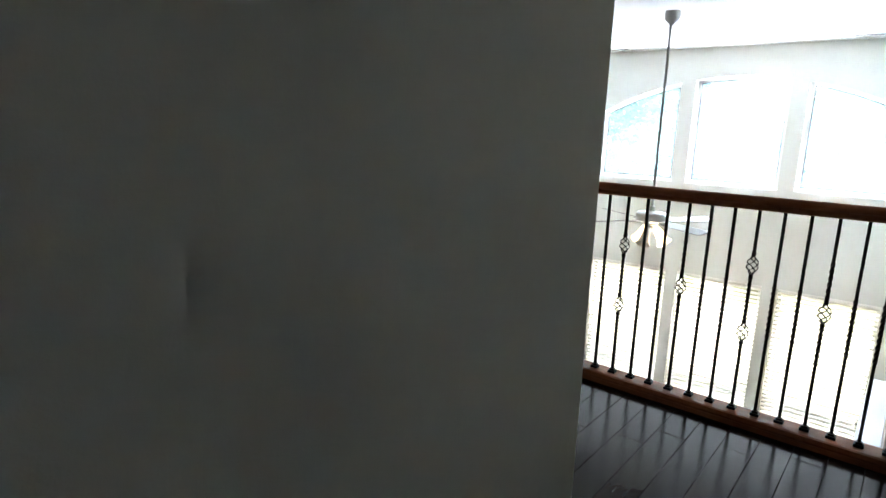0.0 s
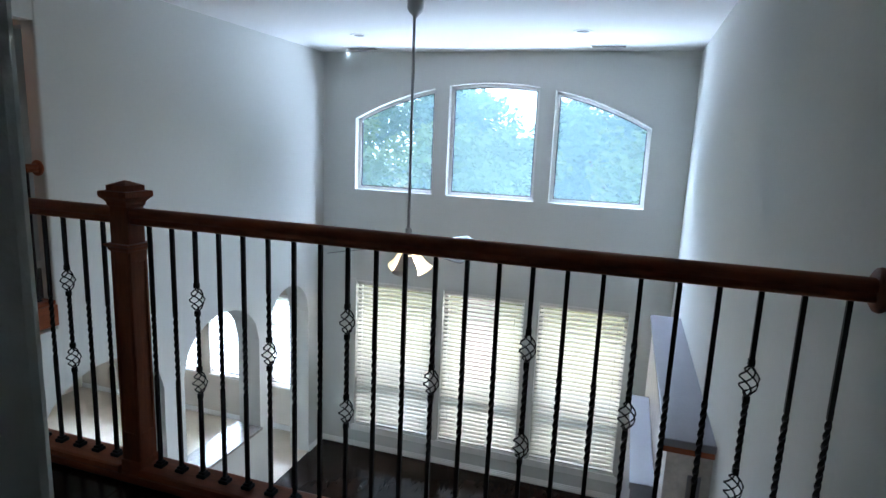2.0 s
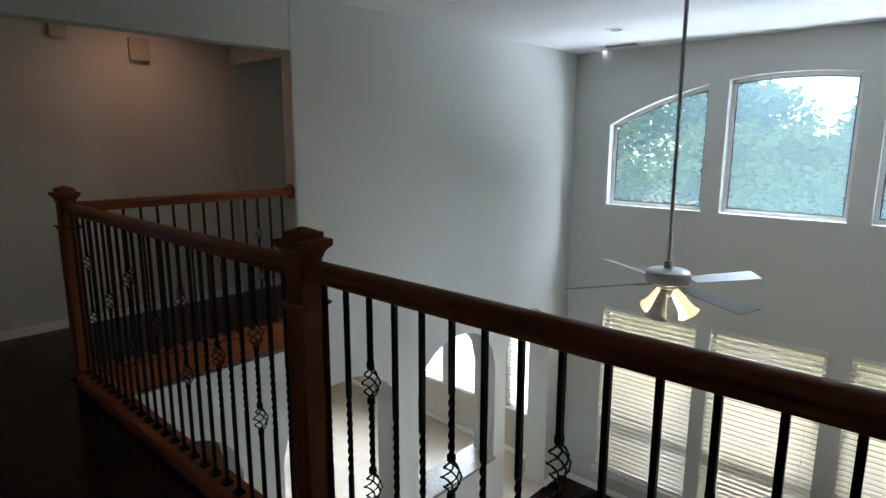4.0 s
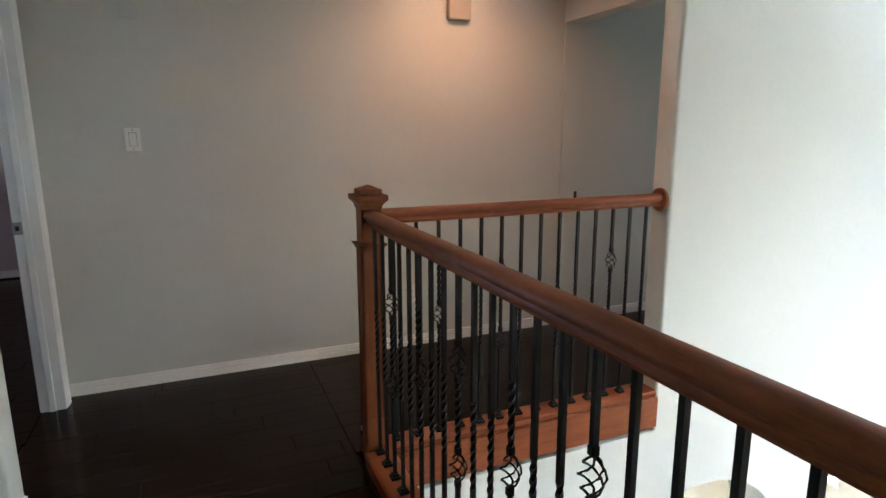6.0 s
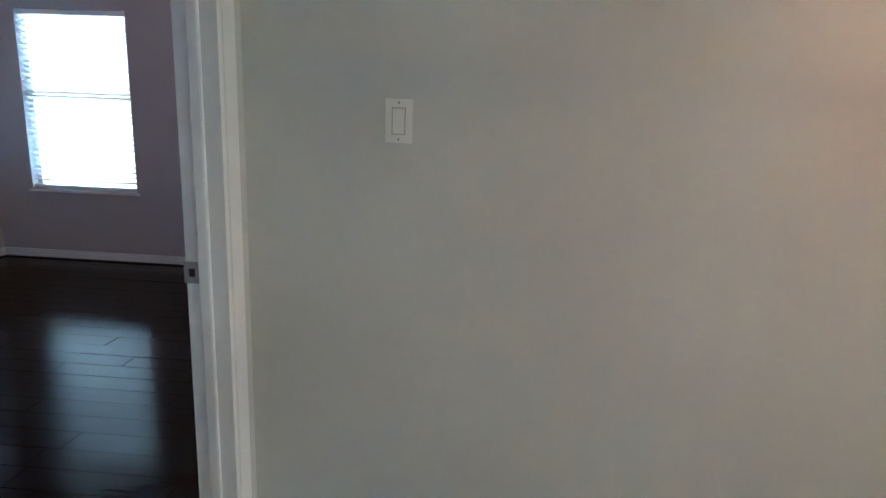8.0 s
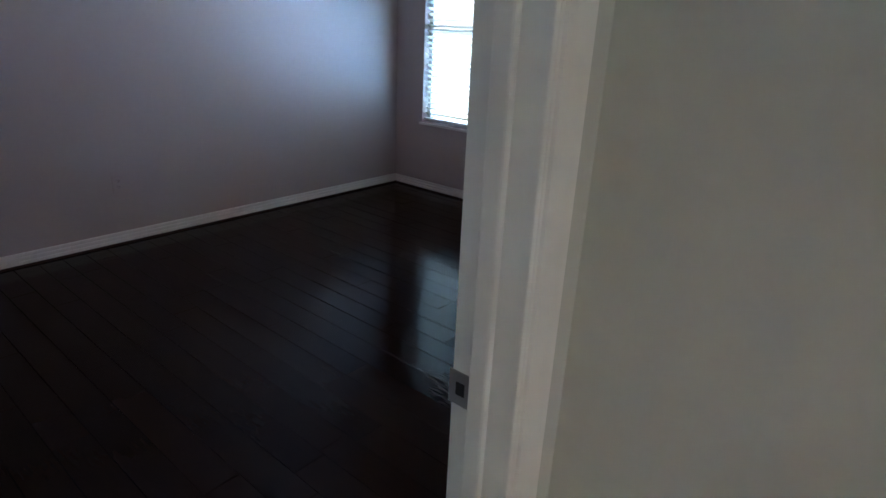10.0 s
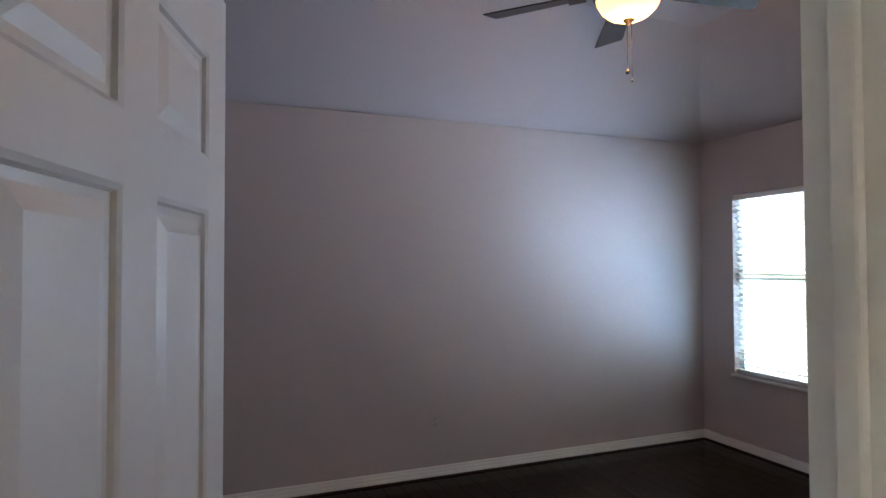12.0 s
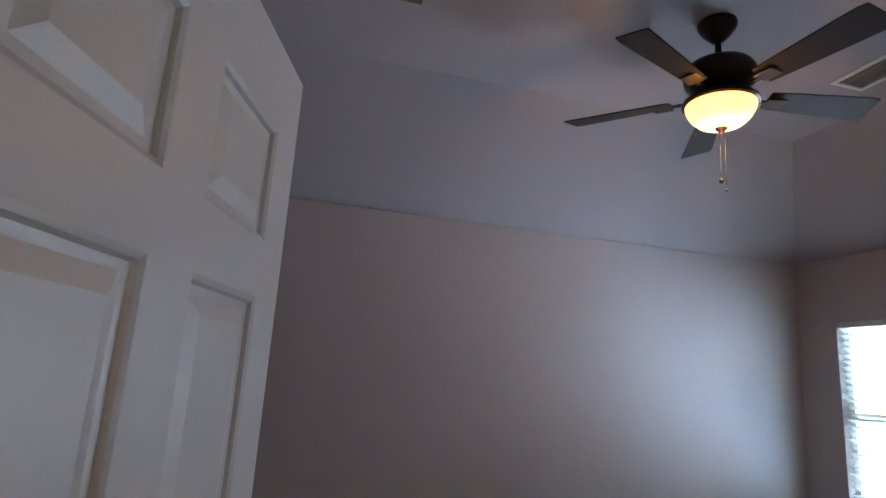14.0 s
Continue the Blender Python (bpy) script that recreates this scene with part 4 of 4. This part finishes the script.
# ---- wall fittings ----
sw = thing("light_switch", Matrix.Translation((XS, -0.90, 1.314)), "white rocker light switch on the hall wall", "light switch")
bm = bmesh.new()
box(bm, 0, 0.006, -0.037, 0.037, -0.058, 0.058, 0.002)
part("plate", bm, PLASTIC, sw)
bm = bmesh.new()
box(bm, 0.005, 0.010, -0.016, 0.016, -0.033, 0.033, 0.0015)
bm.verts.ensure_lookup_table()
rock = part("rocker", bm, PLASTIC, sw)
rock.rotation_euler = (0, radians(3), 0)
# darker rectangle that draws the shadow line round the rocker
bm = bmesh.new()
box(bm, 0.0058, 0.0066, -0.0185, 0.0185, -0.0355, 0.0355)
part("rocker_shadow", bm, BEIGE, sw)
bm = bmesh.new()
for z in (-0.048, 0.048):
    tube(bm, (0.0055, 0, z), (0.0068, 0, z), 0.003, n=8)
part("screws", bm, VENTGREY, sw)


def outlet(where, mat=PLASTIC):
    o = thing("power_outlet", where, "white duplex power outlet low on the wall", "outlet")
    bm = bmesh.new()
    box(bm, 0, 0.006, -0.036, 0.036, -0.058, 0.058, 0.002)
    part("plate", bm, mat, o)
    for z in (-0.02, 0.02):
        bm = bmesh.new()
        lathe(bm, [(0.017, 0.0055), (0.016, 0.0085), (0.001, 0.0085)], (0, 0, z), 20, Matrix.Rotation(radians(90), 3, "Y"))
        s = part("socket", bm, mat, o)
        bm = bmesh.new()
        for y in (-0.006, 0.006):
            box(bm, 0.0086, 0.0092, y - 0.0012, y + 0.0012, z - 0.002, z + 0.007)
        box(bm, 0.0086, 0.0092, -0.002, 0.002, z - 0.010, z - 0.006)
        part("slot", bm, SLOT, s)


outlet(Matrix.Translation((XS, 0.600, 0.325)))
outlet(Matrix.Translation((-4.22, BS, 0.38)) @ Matrix.Rotation(radians(90), 4, "Z"), PLATE_DARK)
ch = thing("door_chime", Matrix.Translation((XS, 0.925, 2.095)), "boxy off-white door chime high on the wall", "door chime")
bm = bmesh.new()
box(bm, 0, 0.045, -0.075, 0.075, -0.085, 0.085, 0.010)
part("cover", bm, BEIGE, ch)
bm = bmesh.new()
for k in range(5):
    box(bm, 0.0445, 0.0460, -0.05, 0.05, -0.05 + 0.022 * k, -0.044 + 0.022 * k)
part("grille", bm, BEIGE, ch)
ab = thing("alarm_sounder", Matrix.Translation((XS, 0.375, 2.195)), "small off-white alarm box high on the hall wall", "alarm box")
bm = bmesh.new()
box(bm, 0, 0.040, -0.055, 0.055, -0.075, 0.075, 0.008)
part("cover", bm, BEIGE, ab)
bm = bmesh.new()
for k in range(4):
    box(bm, 0.0395, 0.0410, -0.03, 0.03, -0.03 + 0.018 * k, -0.025 + 0.018 * k)
part("grille", bm, BEIGE, ab)
cp = thing("blank_cover_plate", Matrix.Translation((XS, -0.862, 2.02)), "blank painted cover plate above the light switch", "cover plate")
bm = bmesh.new()
box(bm, 0, 0.014, -0.037, 0.037, -0.115, 0.115, 0.002)
part("plate", bm, PAINT, cp)
st = thing("hall_strike_plate", Matrix.Translation((XS + 0.014, 1.825, 0.905)), "small dark metal strike plate on the hall trim", "strike plate")
bm = bmesh.new()
box(bm, 0, 0.002, -0.012, 0.012, -0.03, 0.03, 0.0006)
part("plate", bm, BRONZE, st)

# ---- fireplace block on the right wall ----
fp = thing("fireplace_block", Matrix.Translation((2.24, 3.1, LOW)), "low stone-clad fireplace block with slate top along the wall", "fireplace")
bm = bmesh.new()
box(bm, -0.16, 0.13, -1.35, 1.36, 2.78, 2.83, 0.006)
part("mantel_slab", bm, SLATE, fp, "grey slate slab")
bm = bmesh.new()
box(bm, -0.13, 0.13, -1.30, 1.31, 0, 2.78, 0.006)
part("body", bm, MARBLE, fp)
bm = bmesh.new()
box(bm, 0.0, 0.075, -1.308, -1.300, 1.7, 2.6, 0.003)
part("inset_panel", bm, SLATE, fp)
bm = bmesh.new()
box(bm, -0.155, 0.13, -1.33, -1.302, 2.735, 2.78, 0.004)
part("edge_trim", bm, OAK, fp)
bx = thing("hearth_cabinet", Matrix.Translation((2.03, 2.95, LOW)), "dark painted low cabinet beside the fireplace", "cabinet")
bm = bmesh.new()
box(bm, -0.08, 0.075, -0.75, 0.75, 0.08, 2.20, 0.004)
part("body", bm, SLATE, bx)
bm = bmesh.new()
box(bm, -0.09, 0.075, -0.76, 0.76, 2.20, 2.25, 0.004)
part("top", bm, SLATE, bx)
bm = bmesh.new()
box(bm, -0.07, 0.07, -0.73, 0.73, 0, 0.08)
part("plinth", bm, SLOT, bx)

# ---- downstairs beyond the arches ----
for a, b, s, c in ARCHES[:3]:
    ct = thing("counter_slab", Matrix.Translation(((WX0 + XL) / 2, (a + b) / 2, -2.25)), "speckled stone slab on the half wall under an arch", "counter", "arch counters")
    bm = bmesh.new()
    box(bm, -0.19, 0.19, -(b - a) / 2 + 0.004, (b - a) / 2 - 0.004, 0.002, 0.036, 0.005)
    part("slab", bm, STONE, ct)
cab = thing("kitchen_cabinet", Matrix.Translation((-3.55, 0.3, LOW)), "tall dark-stained kitchen cabinet seen through an arch", "cabinet")
bm = bmesh.new()
box(bm, -0.35, 0.33, -1.25, 1.25, 0.1, 2.30, 0.004)
part("body", bm, CHERRY, cab)
bm = bmesh.new()
box(bm, -0.37, 0.36, -1.27, 1.27, 2.30, 2.37, 0.015)
part("crown", bm, CHERRY, cab)
bm = bmesh.new()
box(bm, -0.30, 0.28, -1.2, 1.2, 0, 0.1)
part("plinth", bm, SLOT, cab)
for k in range(5):
    y = -1.23 + 0.494 * k
    bm = bmesh.new()
    box(bm, 0.331, 0.350, y, y + 0.485, 0.12, 2.28, 0.004)
    d = part("door", bm, CHERRY, cab)
    bm = bmesh.new()
    tube(bm, (0.368, y + 0.06, 1.0), (0.368, y + 0.06, 1.14), 0.005, n=8)
    part("handle", bm, NICKEL, d)

# ---- outdoors ----
bm = bmesh.new()
box(bm, -400, 400, Y2, 600, LOW - 0.5, LOW - 0.16)
tagged(part("ground", bm, LAWN), "sunlit green lawn behind the house", "ground", kind="structure")
bm = bmesh.new()
box(bm, -400, 400, -400, Y2 - 0.3, LOW - 0.7, LOW - 0.3)
tagged(part("ground_under_house", bm, LAWN), "lawn around the house", "ground", kind="structure")
bm = bmesh.new()
box(bm, -5.0, 5.0, Y2, Y2 + 3.3, LOW - 0.3, LOW - 0.10, 0.01)
tagged(part("pavement", bm, CONCRETE), "pale concrete patio slab", "patio", kind="structure")
# roof slab and beam out of sight, placed to shade the lower windows
bm = bmesh.new()
box(bm, -5.2, 5.2, Y2, Y2 + 1.2, -0.50, -0.30, 0.01)
box(bm, -5.2, 5.2, Y2 + 2.8, Y2 + 3.1, -0.62, -0.36, 0.01)
tagged(part("trim_unseen_roof", bm, CONCRETE), "unseen flat pale patio roof that shades the lower windows", "patio roof", kind="structure")
bm = bmesh.new()
box(bm, -160, 160, 90, 90.2, -20, 70)
tagged(part("backdrop", bm, SKYGLOW), "bright hazy sky behind the trees", "sky", kind="structure")
col = thing("patio_column", Matrix.Translation((-0.72, Y2 + 2.95, LOW - 0.1)), "square pinkish brick patio column", "column")
bm = bmesh.new()
box(bm, -0.29, 0.29, -0.25, 0.25, 0, 2.52, 0.01)
part("shaft", bm, BRICKM, col)
bm = bmesh.new()
box(bm, -0.30, 0.30, -0.30, 0.30, 0, 0.12, 0.01)
part("base", bm, CONCRETE, col)
bm = bmesh.new()
box(bm, -0.29, 0.29, -0.29, 0.29, 2.52, 2.63, 0.01)
part("cap", bm, CONCRETE, col)


def tree(where, height, spread, seed, leaf, label, leaves=2600):
    rnd = random.Random(seed)
    t = thing("tree", where, label, "tree", "garden trees")
    bm = bmesh.new()
    tips = []

    def limb(p, d, length, r, depth):
        steps = 3
        for k in range(steps):
            q = p + d * (length / steps)
            tube(bm, p, q, r * (1 - k / steps * 0.4), r * (1 - (k + 1) / steps * 0.4), n=7, caps=False)
            p = q
            d = (d + Vector((rnd.uniform(-.2, .2), rnd.uniform(-.2, .2), rnd.uniform(-.05, .15)))).normalized()
        tips.append(p)
        if depth:
            for _ in range(3 if depth > 1 else 2):
                e = (d * 0.7 + Vector((rnd.uniform(-1, 1), rnd.uniform(-1, 1), rnd.uniform(0.0, .7)))).normalized()
                limb(p, e, length * 0.68, r * 0.55, depth - 1)
    limb(Vector((0, 0, 0)), Vector((0, 0, 1)), height * 0.32, height * 0.022, 3)
    part("trunk", bm, BARK, t)
    top = max(p.z for p in tips)
    verts, faces = [], []
    clumps = []
    for p in tips:
        for _ in range(2):
            clumps.append(p + Vector((rnd.gauss(0, spread * .16), rnd.gauss(0, spread * .16), rnd.gauss(0, height * .05))))
    for _ in range(10):
        clumps.append(Vector((rnd.gauss(0, spread * .30), rnd.gauss(0, spread * .30), height * rnd.uniform(.18, .6))))
    for i in range(leaves):
        c = clumps[rnd.randrange(len(clumps))]
        v = Vector((rnd.gauss(0, 1), rnd.gauss(0, 1), rnd.gauss(0, 1))).normalized() * (rnd.random() ** 0.4) * spread * .17
        p = c + v
        u = Vector((rnd.uniform(-1, 1), rnd.uniform(-1, 1), rnd.uniform(-.6, .6))).normalized()
        w = u.cross(Vector((rnd.uniform(-1, 1), rnd.uniform(-1, 1), 1)).normalized()).normalized()
        s = rnd.uniform(.07, .14) * spread / 2.5
        k = len(verts)
        verts += [p - u * s, p + w * s * .55 + u * s * .1, p + u * s, p - w * s * .55 + u * s * .1]
        faces.append((k, k + 1, k + 2, k + 3))
    data = bpy.data.meshes.new("crown")
    data.from_pydata([tuple(v) for v in verts], [], faces)
    data.materials.append(leaf)
    ob = new("crown", data)
    ob.parent = t
    return t


GZ = LOW - 0.16
for i, (x, y, h, s, lf) in enumerate(((-9.5, 20, 7.2, 4.2, LEAF), (-6.0, 24, 8.2, 4.6, LEAF_B), (-3.2, 18.5, 6.6, 3.8, LEAF), (-0.6, 26, 7.4, 4.4, LEAF_B), (1.6, 21, 8.0, 3.6, LEAF_B), (4.0, 17.5, 6.4, 3.9, LEAF), (6.8, 23, 7.8, 4.4, LEAF_B), (-13.0, 25, 8.2, 4.8, LEAF_B), (9.5, 19, 6.8, 4.2, LEAF), (-1.8, 14.5, 4.6, 2.7, LEAF))):
    tree(Matrix.Translation((x, y, GZ)), h, s, 40 + i, lf, "leafy green garden tree in full sun" if lf is LEAF else "dense bluish-green tree behind the garden", 7500)
hd = tagged(new("hedge"), "long sunlit hedge of small leaves", "hedge", kind="stuff")
rnd = random.Random(5)
verts, faces = [], []
for i in range(22000):
    p = Vector((rnd.uniform(-22, 18), rnd.gauss(30, 0.7), GZ + 3.4 * rnd.random() ** 0.7 + 0.5 * math.sin(rnd.random() * 9)))
    u = Vector((rnd.uniform(-1, 1), rnd.uniform(-1, 1), rnd.uniform(-.6, .6))).normalized()
    w = u.cross(Vector((0.3, 0.2, 1)).normalized()).normalized()
    s = rnd.uniform(.10, .2)
    k = len(verts)
    verts += [tuple(p - u * s), tuple(p + w * s * .6), tuple(p + u * s), tuple(p - w * s * .6)]
    faces.append((k, k + 1, k + 2, k + 3))
data = bpy.data.meshes.new("hedge_leaves")
data.from_pydata(verts, [], faces)
data.materials.append(LEAF_B)
hl = new("hedge_leaves", data)
hl.parent = hd

# ---- hardwood planks ----
def planks(floor, x0, x1, y0, y1, seed, holes=(), width=0.127):
    """Planks that run along y, each with eased edges and a dark joint."""
    rnd = random.Random(seed)
    cache = {}
    n = math.ceil((x1 - x0) / width)
    for i in range(n):
        a, b = x0 + i * width, min(x1, x0 + (i + 1) * width)
        y = y0 - rnd.uniform(0, 0.9)
        while y < y1:
            length = rnd.choice((0.6, 0.8, 1.0, 1.2))
            lo, hi = max(y, y0), min(y + length, y1)
            y += length
            if hi - lo < 0.02:
                continue
            key = (round(b - a, 3), round(hi - lo, 3))
            if key not in cache:
                bm = bmesh.new()
                g, e = 0.0006, 0.0020
                w, l = key
                lower = [bm.verts.new(p) for p in ((g, g, -0.012), (w - g, g, -0.012), (w - g, l - g, -0.012), (g, l - g, -0.012))]
                mid = [bm.verts.new((v.co.x, v.co.y, -0.0025)) for v in lower]
                top = [bm.verts.new(p) for p in ((e, e, 0), (w - e, e, 0), (w - e, l - e, 0), (e, l - e, 0))]
                for r, s in ((lower, mid), (mid, top)):
                    for k in range(4):
                        bm.faces.new((r[k], r[(k + 1) % 4], s[(k + 1) % 4], s[k]))
                bm.faces.new(top)
                cache[key] = mesh("plank", bm, PLANK)
            ob = new("plank", cache[key])
            ob.location = (a, lo, FZ + rnd.uniform(-0.0006, 0.0004))
            ob.rotation_euler = (rnd.uniform(-.0012, .0012), rnd.uniform(-.003, .003), 0)
            ob.parent = floor


landing = bpy.data.objects["floor_landing_base"]
planks(landing, XS, XR, -1.36, -0.075, 1)
planks(landing, XS, -2.40, -0.075, 4.2, 2)
planks(landing, 1.32, XR, -3.4, -1.36, 3)
bed = bpy.data.objects["floor_bedroom_base"]
planks(bed, BW, -2.4, BS, -1.42, 4)
planks(bed, JW, JE, -1.42, -1.30, 5)
